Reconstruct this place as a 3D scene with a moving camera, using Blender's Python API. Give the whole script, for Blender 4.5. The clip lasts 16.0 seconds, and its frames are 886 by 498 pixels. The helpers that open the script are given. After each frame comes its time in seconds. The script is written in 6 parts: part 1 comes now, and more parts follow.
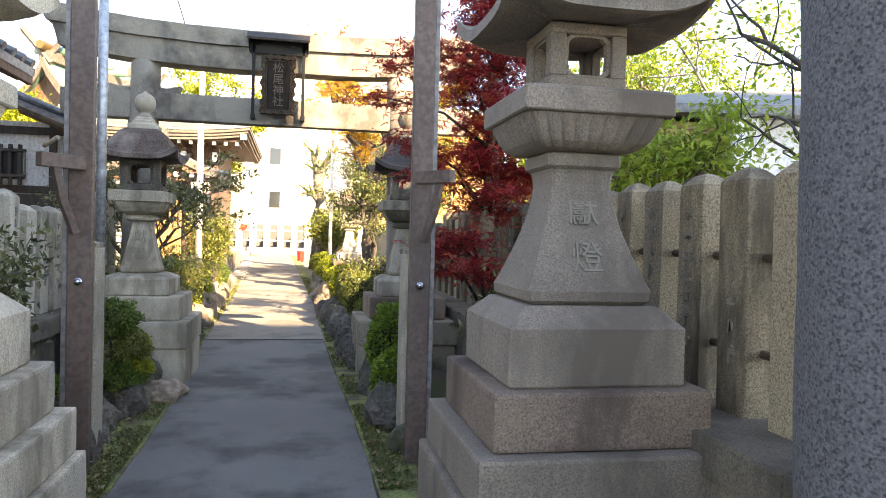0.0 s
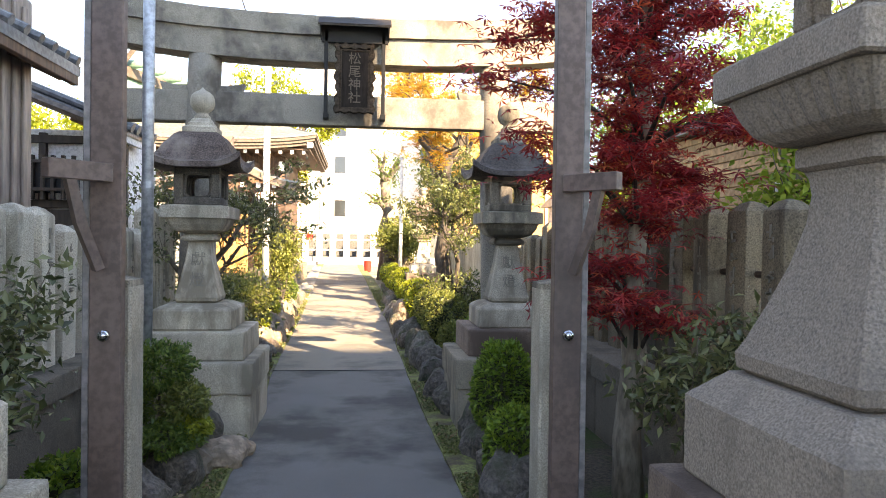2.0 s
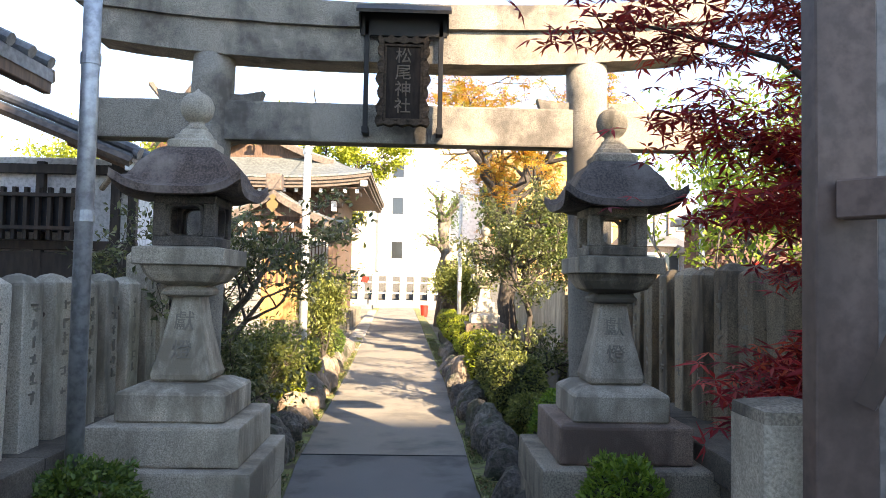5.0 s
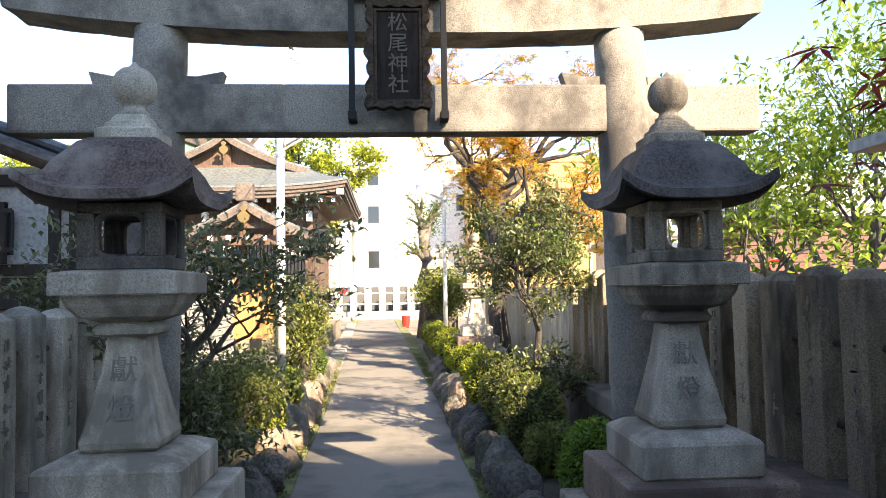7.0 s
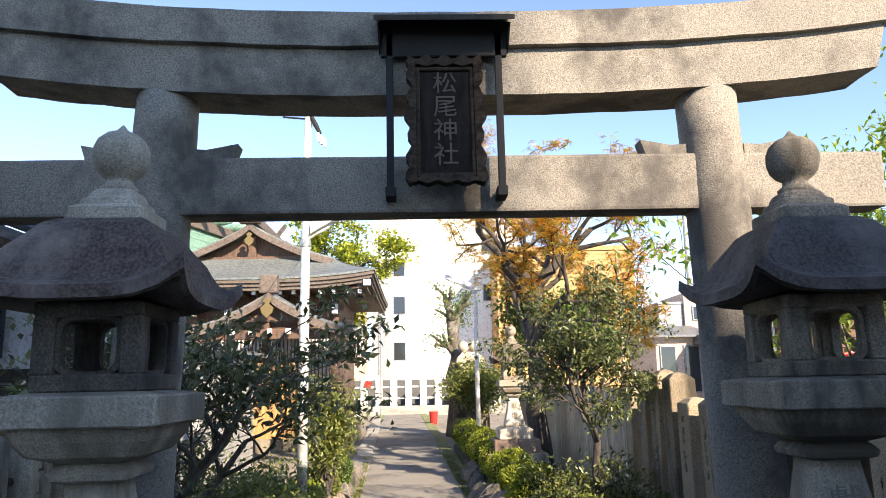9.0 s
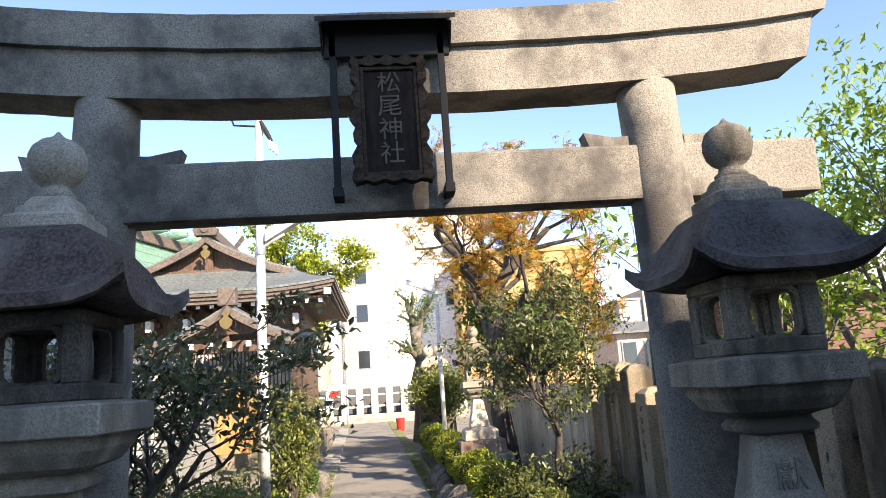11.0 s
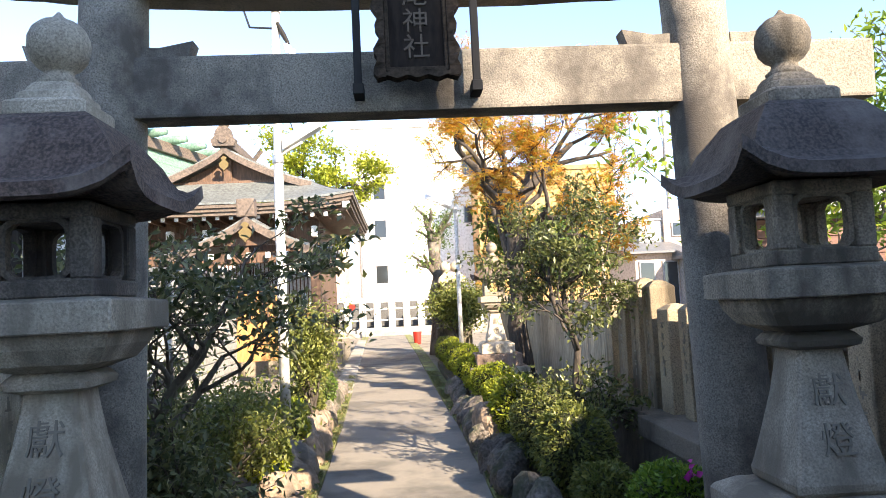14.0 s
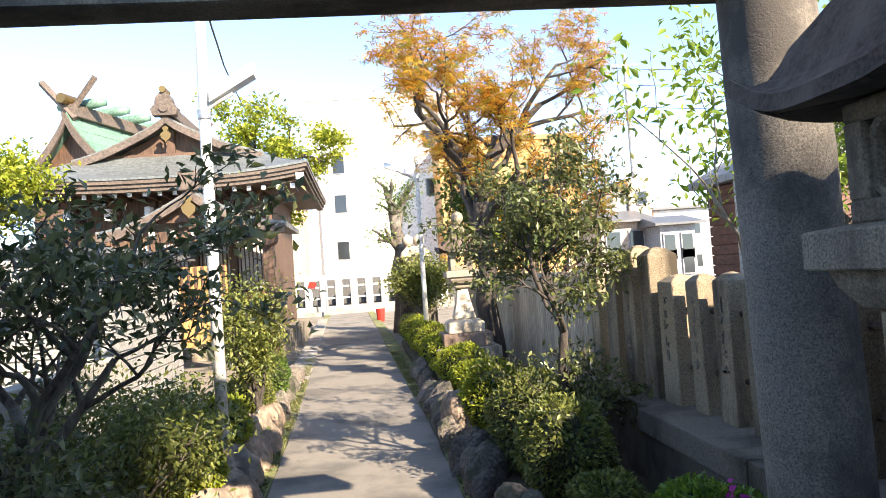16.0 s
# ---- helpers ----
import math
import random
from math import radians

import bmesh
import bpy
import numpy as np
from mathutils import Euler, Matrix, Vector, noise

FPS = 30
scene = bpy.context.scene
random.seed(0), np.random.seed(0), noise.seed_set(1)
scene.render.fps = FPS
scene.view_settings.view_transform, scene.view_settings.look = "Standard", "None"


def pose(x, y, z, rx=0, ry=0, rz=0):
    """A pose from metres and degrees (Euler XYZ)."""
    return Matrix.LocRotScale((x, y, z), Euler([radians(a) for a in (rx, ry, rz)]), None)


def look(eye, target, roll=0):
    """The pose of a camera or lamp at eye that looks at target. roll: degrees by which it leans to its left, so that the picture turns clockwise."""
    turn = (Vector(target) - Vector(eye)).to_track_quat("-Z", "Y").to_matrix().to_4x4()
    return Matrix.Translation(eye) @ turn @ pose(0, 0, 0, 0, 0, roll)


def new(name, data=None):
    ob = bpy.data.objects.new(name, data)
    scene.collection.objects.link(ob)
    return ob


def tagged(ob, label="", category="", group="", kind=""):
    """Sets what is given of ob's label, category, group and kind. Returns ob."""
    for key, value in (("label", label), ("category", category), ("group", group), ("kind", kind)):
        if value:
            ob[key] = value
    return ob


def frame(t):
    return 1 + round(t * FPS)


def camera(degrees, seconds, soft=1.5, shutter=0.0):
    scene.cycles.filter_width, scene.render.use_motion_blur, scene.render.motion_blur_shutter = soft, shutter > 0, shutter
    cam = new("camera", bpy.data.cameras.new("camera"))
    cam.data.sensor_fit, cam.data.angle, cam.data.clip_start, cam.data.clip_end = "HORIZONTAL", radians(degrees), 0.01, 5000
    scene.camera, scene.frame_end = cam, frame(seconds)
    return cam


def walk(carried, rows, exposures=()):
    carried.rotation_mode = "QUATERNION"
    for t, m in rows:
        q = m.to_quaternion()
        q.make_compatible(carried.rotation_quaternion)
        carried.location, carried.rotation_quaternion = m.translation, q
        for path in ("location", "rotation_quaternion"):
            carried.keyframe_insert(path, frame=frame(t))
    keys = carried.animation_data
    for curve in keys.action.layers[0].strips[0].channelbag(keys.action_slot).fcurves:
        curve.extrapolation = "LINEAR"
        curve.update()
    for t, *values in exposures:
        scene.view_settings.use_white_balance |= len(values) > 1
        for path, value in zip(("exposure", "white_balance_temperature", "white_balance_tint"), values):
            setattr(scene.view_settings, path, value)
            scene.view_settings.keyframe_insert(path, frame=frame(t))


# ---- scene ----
cam = camera(63.5, 16.0, 0.7)
EXPOSURES = [(0.0, 3.1, 11000, 16), (3.5, 2.85, 9700, 15), (7.0, 2.38, 8300, 13), (8.0, 2.36, 8100, 13), (9.0, 1.78, 7500, 13), (13.0, 2.06, 7600, 13), (14.5, 2.3, 7900, 13), (16.0, 2.1, 7500, 12)]
PATH = [
    (0, (0.076, 0.251, 1.479), (0.468, 2.212, 1.443), 1.5),
    (0.5, (-0.01, 0.555, 1.513), (0.285, 2.533, 1.494), 1.4),
    (1, (0.074, 0.929, 1.54), (0.321, 2.913, 1.537), 1.9),
    (1.5, (0.016, 1.278, 1.543), (0.246, 3.265, 1.531), 0.7),
    (2, (-0.1, 1.6, 1.581), (0.121, 3.588, 1.558), 0.8),
    (2.5, (-0.032, 1.958, 1.598), (0.071, 3.954, 1.542), 0.2),
    (3, (0.006, 2.242, 1.591), (0.084, 4.24, 1.542), 0.1),
    (3.5, (-0.142, 2.523, 1.639), (-0.03, 4.519, 1.601), 0.5),
    (4, (-0.126, 2.777, 1.641), (-0.065, 4.776, 1.599), 1.4),
    (4.2, (-0.077, 2.915, 1.654), (-0.025, 4.914, 1.695), 1.1),
    (6.3, (-0.028, 4.02, 1.682), (0.068, 6.015, 1.788), 0.4),
    (6.5, (-0.082, 4.153, 1.695), (0.015, 6.148, 1.793), -0.3),
    (7, (-0.224, 4.397, 1.739), (-0.097, 6.39, 1.85), -1.0),
    (7.5, (-0.183, 4.669, 1.729), (-0.147, 6.665, 1.84), -0.8),
    (8, (-0.139, 4.912, 1.785), (-0.093, 6.907, 1.918), -1.0),
    (8.5, (-0.29, 5.114, 1.839), (-0.217, 7.094, 2.113), -1.2),
    (9, (-0.337, 5.211, 1.864), (-0.275, 7.177, 2.225), -1.2),
    (11.3, (-0.28, 5.201, 1.816), (-0.103, 7.158, 2.188), -4.1),
    (11.5, (-0.301, 5.217, 1.829), (-0.124, 7.18, 2.171), -4.0),
    (12, (-0.282, 5.221, 1.817), (-0.127, 7.193, 2.117), -4.0),
    (12.5, (-0.296, 5.255, 1.823), (-0.14, 7.23, 2.094), -3.9),
    (13, (-0.31, 5.233, 1.825), (-0.193, 7.213, 2.079), -4.0),
    (13.5, (-0.338, 5.281, 1.8), (-0.237, 7.267, 2.012), -3.8),
    (14, (-0.301, 5.363, 1.779), (-0.193, 7.355, 1.927), -2.7),
    (14.5, (-0.074, 5.662, 1.779), (0.187, 7.641, 1.899), -3.5),
    (15, (-0.077, 5.895, 1.783), (0.294, 7.859, 1.861), -5.1),
    (15.5, (-0.235, 6.178, 1.816), (0.089, 8.148, 1.936), -5.2),
    (16, (-0.221, 6.465, 1.797), (-0.014, 8.453, 1.868), -4.1),
]
walk(cam, [(t, look(eye, target, roll)) for t, eye, target, roll in PATH], EXPOSURES)

# ---- light ----
SUN_DIR = Vector((0.95, -1.5, 1.0)).normalized()      # towards the sun
world = bpy.data.worlds.new("sky")
scene.world = world
world.use_nodes = True
wn = world.node_tree
sky = wn.nodes.new("ShaderNodeTexSky")
sky.sky_type = "NISHITA"
sky.sun_disc = False
sky.sun_elevation = math.asin(SUN_DIR.z)
sky.sun_rotation = math.atan2(SUN_DIR.x, SUN_DIR.y)
sky.air_density, sky.dust_density, sky.ozone_density = 0.6, 0.0, 2.6
wn.nodes["Background"].inputs[1].default_value = 0.15
wn.links.new(sky.outputs[0], wn.nodes["Background"].inputs[0])
sun = new("sun", bpy.data.lights.new("sun", "SUN"))
sun.data.energy, sun.data.angle, sun.data.color = 3.8, radians(0.53), (1.0, 0.93, 0.82)
sun.rotation_mode = "QUATERNION"
sun.rotation_quaternion = SUN_DIR.to_track_quat("Z", "Y")


# ---- materials ----
def nodes_of(name):
    m = bpy.data.materials.new(name)
    m.use_nodes = True
    nt = m.node_tree
    return m, nt, nt.nodes["Principled BSDF"]


def node(nt, kind, **values):
    n = nt.nodes.new(kind)
    for k, v in values.items():
        n.inputs[k.replace("_", " ")].default_value = v
    return n


def ramp(nt, fac, stops):
    r = nt.nodes.new("ShaderNodeValToRGB")
    e = r.color_ramp.elements
    while len(e) < len(stops):
        e.new(0.5)
    for el, (p, c) in zip(e, stops):
        el.position, el.color = p, (*c, 1)
    nt.links.new(fac, r.inputs[0])
    return r.outputs[0]


def mixed(nt, fac, a, b, how="MIX"):
    m = nt.nodes.new("ShaderNodeMix")
    m.data_type, m.blend_type = "RGBA", how
    for s, v in ((m.inputs[0], fac), (m.inputs[6], a), (m.inputs[7], b)):
        if isinstance(v, (int, float)):
            s.default_value = v
        elif isinstance(v, tuple):
            s.default_value = (*v, 1)
        else:
            nt.links.new(v, s)
    return m.outputs[2]


def place(nt, stretch=(1, 1, 1)):
    g = nt.nodes.new("ShaderNodeNewGeometry")
    m = nt.nodes.new("ShaderNodeMapping")
    m.inputs[3].default_value = stretch
    nt.links.new(g.outputs["Position"], m.inputs[0])
    return m.outputs[0]


def noisy(nt, vec, scale, detail=4.0, rough=0.55):
    n = node(nt, "ShaderNodeTexNoise", Scale=scale, Detail=detail, Roughness=rough)
    nt.links.new(vec, n.inputs["Vector"])
    return n.outputs["Fac"]


def bumped(nt, bsdf, height, strength, distance):
    b = node(nt, "ShaderNodeBump", Strength=strength, Distance=distance)
    nt.links.new(height, b.inputs["Height"])
    nt.links.new(b.outputs[0], bsdf.inputs["Normal"])


def surface(name, light, dark, grain, blotch, rough=0.8, bump=0.3, bump_d=0.01, speck=None, stain=None, stretch=(1, 1, 1), metal=0.0, vary=0.0, contrast=0.45):
    """Two colours mixed by grain and blotch noises, with optional dark specks, stains and variation between objects."""
    m, nt, b = nodes_of(name)
    v = place(nt, stretch)
    fine, coarse = noisy(nt, v, grain, 5), noisy(nt, v, blotch, 4, 0.6)
    c = ramp(nt, coarse, [(0.3, dark), (0.7, light)])
    deep, pale = tuple(0.55 * q for q in dark), tuple(min(1.25 * q, 0.9) for q in light)
    c = mixed(nt, contrast, c, ramp(nt, fine, [(0.38, deep), (0.5, tuple((a + b) / 2 for a, b in zip(dark, light))), (0.62, pale)]))
    if speck:
        vo = node(nt, "ShaderNodeTexVoronoi", Scale=speck[1])
        nt.links.new(v, vo.inputs["Vector"])
        c = mixed(nt, speck[2], c, ramp(nt, vo.outputs["Color"], [(0.25, speck[0]), (0.45, light)]), "MIX")
    if stain:
        s = ramp(nt, noisy(nt, place(nt, stain[2]), stain[1], 5, 0.65), [(0.47, (0, 0, 0)), (0.62, (1, 1, 1))])
        c = mixed(nt, s, c, stain[0])
    if vary:
        o = nt.nodes.new("ShaderNodeObjectInfo")
        r = ramp(nt, o.outputs["Random"], [(0, (1 - vary,) * 3), (1, (1 + 0.3 * vary,) * 3)])
        c = mixed(nt, 1.0, c, r, "MULTIPLY")
    nt.links.new(c, b.inputs["Base Color"])
    b.inputs["Roughness"].default_value, b.inputs["Metallic"].default_value = rough, metal
    if bump:
        bumped(nt, b, fine, bump, bump_d)
    return m


def leafy(name, stops, through_it=0.35, rough=0.5):
    """Leaves: colour by island, thin enough to glow with the light behind them."""
    m, nt, b = nodes_of(name)
    g = nt.nodes.new("ShaderNodeNewGeometry")
    c = ramp(nt, g.outputs["Random Per Island"], stops)
    nt.links.new(c, b.inputs["Base Color"])
    b.inputs["Roughness"].default_value = rough
    t = nt.nodes.new("ShaderNodeBsdfTranslucent")
    nt.links.new(c, t.inputs[0])
    mix = nt.nodes.new("ShaderNodeMixShader")
    mix.inputs[0].default_value = through_it
    nt.links.new(b.outputs[0], mix.inputs[1])
    nt.links.new(t.outputs[0], mix.inputs[2])
    nt.links.new(mix.outputs[0], nt.nodes["Material Output"].inputs[0])
    return m


def flat(name, c, rough=0.6, metal=0.0):
    m, nt, b = nodes_of(name)
    v = noisy(nt, place(nt), 9.0, 4)
    nt.links.new(ramp(nt, v, [(0.3, tuple(0.86 * x for x in c)), (0.7, c)]), b.inputs["Base Color"])
    b.inputs["Roughness"].default_value, b.inputs["Metallic"].default_value = rough, metal
    return m


GRANITE = surface("granite", (0.56, 0.475, 0.365), (0.35, 0.295, 0.222), 125, 2.6, 0.88, 0.8, 0.004, ((0.15, 0.125, 0.095), 150, 0.2), ((0.21, 0.175, 0.13), 1.8, (1, 1, 0.4)), vary=0.2, contrast=0.55)
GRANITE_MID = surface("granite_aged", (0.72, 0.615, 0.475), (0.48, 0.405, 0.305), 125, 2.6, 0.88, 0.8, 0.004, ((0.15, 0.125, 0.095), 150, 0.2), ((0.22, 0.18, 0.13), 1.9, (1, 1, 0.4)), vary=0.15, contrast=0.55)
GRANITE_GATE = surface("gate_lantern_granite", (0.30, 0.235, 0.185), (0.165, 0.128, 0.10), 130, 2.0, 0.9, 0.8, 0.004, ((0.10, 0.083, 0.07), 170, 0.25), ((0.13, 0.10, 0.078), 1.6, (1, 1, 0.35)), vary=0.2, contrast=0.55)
GRANITE_DARK = surface("granite_weathered", (0.41, 0.34, 0.25), (0.20, 0.165, 0.122), 125, 3.0, 0.9, 0.8, 0.004, ((0.08, 0.067, 0.05), 130, 0.22), ((0.095, 0.078, 0.057), 2.4, (1, 1, 0.4)), vary=0.25, contrast=0.55)
GRANITE_BROWN = surface("granite_brown", (0.31, 0.215, 0.16), (0.15, 0.10, 0.076), 120, 2.4, 0.88, 0.8, 0.004, ((0.08, 0.055, 0.045), 150, 0.25), ((0.11, 0.072, 0.055), 1.9, (1, 1, 0.4)), vary=0.2, contrast=0.55)
FENCE_STONE = surface("fence_stone", (0.42, 0.325, 0.215), (0.16, 0.122, 0.082), 110, 2.2, 0.92, 0.8, 0.004, ((0.075, 0.06, 0.043), 130, 0.3), ((0.085, 0.065, 0.043), 2.4, (1, 1, 0.25)), vary=0.45, contrast=0.55)
FENCE_PALE = surface("fence_pale", (0.68, 0.595, 0.465), (0.44, 0.38, 0.295), 125, 2.2, 0.9, 0.8, 0.004, ((0.17, 0.145, 0.115), 120, 0.25), ((0.24, 0.205, 0.155), 2.4, (1, 1, 0.3)), vary=0.25, contrast=0.55)
TORII_STONE = surface("torii_stone", (0.31, 0.268, 0.215), (0.155, 0.134, 0.107), 130, 1.8, 0.9, 0.8, 0.004, ((0.06, 0.053, 0.046), 160, 0.3), ((0.085, 0.072, 0.06), 2.0, (0.8, 1, 0.7)), contrast=0.55)
ROOF_STONE = surface("lantern_roof_stone", (0.135, 0.09, 0.07), (0.038, 0.028, 0.024), 80, 2.6, 0.85, 0.8, 0.004, None, ((0.22, 0.17, 0.14), 2.4, (1, 1, 0.6)), vary=0.35, contrast=0.6)
ROUGH_STONE = surface("garden_rock", (0.21, 0.175, 0.145), (0.085, 0.07, 0.06), 35, 3.5, 0.88, 1.0, 0.02, None, ((0.07, 0.075, 0.04), 3.0, (1, 1, 1)), vary=0.45, contrast=0.55)
TAN_STONE = surface("tan_rock", (0.40, 0.29, 0.205), (0.21, 0.15, 0.108), 18, 3.5, 0.8, 0.8, 0.02, None, ((0.15, 0.12, 0.09), 3.0, (1, 1, 1)), vary=0.3)
COLUMN_STONE = surface("dark_column_stone", (0.125, 0.118, 0.122), (0.05, 0.047, 0.049), 120, 2.0, 0.85, 0.8, 0.004, ((0.016, 0.015, 0.016), 150, 0.45), contrast=0.75)
ROOF_BLACK = surface("black_lantern_roof_stone", (0.10, 0.074, 0.06), (0.03, 0.024, 0.021), 80, 2.6, 0.85, 0.8, 0.004, None, ((0.15, 0.12, 0.10), 2.4, (1, 1, 0.6)), vary=0.2, contrast=0.6)
SOOTY_STONE = surface("sooty_firebox_stone", (0.16, 0.135, 0.108), (0.06, 0.05, 0.041), 110, 3.0, 0.92, 0.8, 0.004, None, ((0.04, 0.034, 0.03), 3.0, (1, 1, 0.6)), vary=0.2, contrast=0.5)
PLINTH_STONE = surface("dark_plinth_stone", (0.23, 0.185, 0.14), (0.10, 0.08, 0.062), 110, 1.8, 0.9, 0.8, 0.004, ((0.06, 0.048, 0.04), 140, 0.25), ((0.06, 0.05, 0.036), 1.6, (1, 1, 0.6)), vary=0.25, contrast=0.5)
CARVED = flat("carved_stroke", (0.24, 0.21, 0.165), 0.95)
ASPHALT = surface("asphalt", (0.185, 0.173, 0.158), (0.10, 0.095, 0.088), 110, 1.4, 0.92, 0.8, 0.004, ((0.22, 0.21, 0.195), 150, 0.3), ((0.07, 0.067, 0.06), 0.9, (1, 1, 1)), contrast=0.55)
# paler asphalt for the far stretch: sunlight is painted into its colour
ASPHALT_SUNLIT = surface("sunlit_pale_asphalt", (0.27, 0.235, 0.192), (0.18, 0.16, 0.134), 90, 1.0, 0.92, 0.8, 0.004, ((0.29, 0.26, 0.22), 130, 0.25), ((0.13, 0.118, 0.10), 1.0, (1, 1, 1)), contrast=0.5)
PALE_PAVING = surface("pale_paving", (0.42, 0.385, 0.33), (0.30, 0.27, 0.23), 60, 1.2, 0.9, 0.4, 0.005, None, ((0.24, 0.22, 0.19), 1.3, (1, 1, 1)), vary=0.15)
SOIL = surface("garden_soil", (0.13, 0.10, 0.07), (0.055, 0.043, 0.03), 40, 1.6, 0.95, 0.9, 0.02, None, ((0.06, 0.085, 0.025), 1.8, (1, 1, 1)))
SAND = surface("sandy_ground", (0.31, 0.262, 0.205), (0.20, 0.17, 0.13), 50, 0.5, 0.95, 0.5, 0.008, None, ((0.16, 0.135, 0.10), 1.2, (1, 1, 1)))
MOSS = surface("moss_edge", (0.27, 0.29, 0.09), (0.13, 0.14, 0.05), 55, 5.0, 0.95, 1.0, 0.015, None, ((0.11, 0.085, 0.055), 4.0, (1, 1, 1)))
STEEL_BROWN = surface("brown_painted_steel", (0.155, 0.098, 0.078), (0.11, 0.07, 0.056), 30, 1.3, 0.6, 0.05, 0.002, None, ((0.07, 0.048, 0.04), 2.0, (1, 1, 0.3)))
STEEL_DULL = surface("dull_steel", (0.24, 0.21, 0.195), (0.15, 0.132, 0.122), 25, 3.0, 0.6, 0.05, 0.002)
STEEL_GREY = surface("galvanised_steel", (0.42, 0.43, 0.44), (0.28, 0.29, 0.30), 25, 3.0, 0.42, 0.05, 0.002, metal=0.6)
WHITE_POLE = surface("white_painted_pole", (0.72, 0.71, 0.69), (0.52, 0.51, 0.49), 20, 2.5, 0.45, 0.05, 0.002, None, ((0.4, 0.36, 0.3), 2.4, (1, 1, 0.4)))
IRON = surface("rusty_iron", (0.09, 0.05, 0.03), (0.04, 0.025, 0.018), 40, 5, 0.8, 0.3, 0.002)
CHROME = flat("chrome", (0.75, 0.75, 0.76), 0.12, 1.0)
BLACK_METAL = flat("black_metal", (0.016, 0.014, 0.013), 0.85, 0.0)
PLAQUE_WOOD = surface("plaque_wood", (0.030, 0.021, 0.016), (0.014, 0.010, 0.008), 30, 4.0, 0.9, 0.4, 0.004, stretch=(1, 1, 0.2))
PLAQUE_TRIM = surface("plaque_trim", (0.065, 0.044, 0.03), (0.024, 0.017, 0.012), 50, 6.0, 0.85, 0.3, 0.003)
for m in (PLAQUE_WOOD, PLAQUE_TRIM):
    m.node_tree.nodes["Principled BSDF"].inputs["Specular IOR Level"].default_value = 0.12
GILT = flat("worn_gilt", (0.115, 0.08, 0.052), 0.7, 0.1)
GOLD = flat("gold_fitting", (0.24, 0.16, 0.065), 0.45, 0.7)
BARK = surface("bark", (0.17, 0.135, 0.105), (0.07, 0.055, 0.043), 30, 3.0, 0.95, 1.0, 0.02, None, ((0.22, 0.2, 0.165), 2.5, (1, 1, 0.4)), stretch=(1, 1, 0.3))
BARK_PALE = surface("pale_bark", (0.42, 0.35, 0.27), (0.22, 0.175, 0.13), 26, 2.5, 0.9, 0.9, 0.015, None, ((0.15, 0.12, 0.09), 2.0, (1, 1, 0.5)), stretch=(1, 1, 0.3))
BARK_DARK = surface("dark_bark", (0.085, 0.068, 0.055), (0.035, 0.028, 0.023), 30, 3.0, 0.95, 0.9, 0.015, stretch=(1, 1, 0.3))
# near-black green: the shade among inner twigs is put into the colour
SHADED_TWIGS = surface("shaded_inner_twigs", (0.05, 0.055, 0.022), (0.018, 0.02, 0.009), 30, 6.0, 0.95, 1.0, 0.03)
WOOD = surface("shrine_wood", (0.15, 0.082, 0.05), (0.072, 0.04, 0.025), 20, 2.0, 0.65, 0.3, 0.006, stretch=(1, 1, 0.15))
WOOD_ORANGE = surface("cedar_boards", (0.52, 0.27, 0.10), (0.36, 0.17, 0.06), 18, 2.5, 0.6, 0.3, 0.004, stretch=(1, 1, 0.12))
WOOD_DARK = surface("dark_stained_wood", (0.055, 0.04, 0.032), (0.026, 0.02, 0.016), 20, 3.0, 0.65, 0.3, 0.004, stretch=(1, 1, 0.2))
COPPER_GREY = surface("weathered_copper_roof", (0.20, 0.215, 0.205), (0.12, 0.127, 0.125), 12, 0.8, 0.5, 0.2, 0.01, metal=0.25)
COPPER_GREEN = surface("green_copper_roof", (0.17, 0.28, 0.21), (0.10, 0.19, 0.14), 10, 0.9, 0.6, 0.2, 0.008)
ROOF_EDGE = surface("roof_edge_boards", (0.155, 0.115, 0.09), (0.08, 0.06, 0.048), 15, 1.5, 0.7, 0.3, 0.006)
PLASTER = surface("white_plaster", (0.80, 0.79, 0.77), (0.68, 0.67, 0.65), 25, 0.8, 0.85, 0.15, 0.004)
TILE = surface("kawara_tile", (0.17, 0.172, 0.175), (0.085, 0.087, 0.09), 20, 1.5, 0.45, 0.3, 0.006, vary=0.2)
WHITE_WALL = surface("white_building_wall", (0.86, 0.85, 0.82), (0.78, 0.77, 0.74), 5, 0.1, 0.8, 0.0)
ORANGE_WALL = surface("ochre_building_wall", (0.50, 0.29, 0.12), (0.44, 0.25, 0.10), 5, 0.15, 0.85, 0.0)
TAN_WALL = surface("tan_building_wall", (0.56, 0.42, 0.33), (0.47, 0.35, 0.27), 8, 0.4, 0.85, 0.1)
GREY_WALL = surface("grey_building_wall", (0.33, 0.33, 0.34), (0.25, 0.25, 0.26), 8, 0.4, 0.8, 0.1)
SHADE_WALL = surface("unseen_rear_wall", (0.62, 0.58, 0.52), (0.54, 0.5, 0.45), 8, 0.3, 0.85, 0.1)
RED_SIDING = surface("red_brown_siding", (0.16, 0.07, 0.05), (0.105, 0.046, 0.033), 25, 1.5, 0.65, 0.2, 0.004, stretch=(0.3, 0.3, 1))
BRICK = surface("buff_brick", (0.55, 0.34, 0.18), (0.42, 0.25, 0.13), 20, 2.0, 0.85, 0.3, 0.005, vary=0.3)
MORTAR = surface("pale_mortar", (0.50, 0.46, 0.40), (0.40, 0.37, 0.32), 40, 2.0, 0.9, 0.3, 0.004)
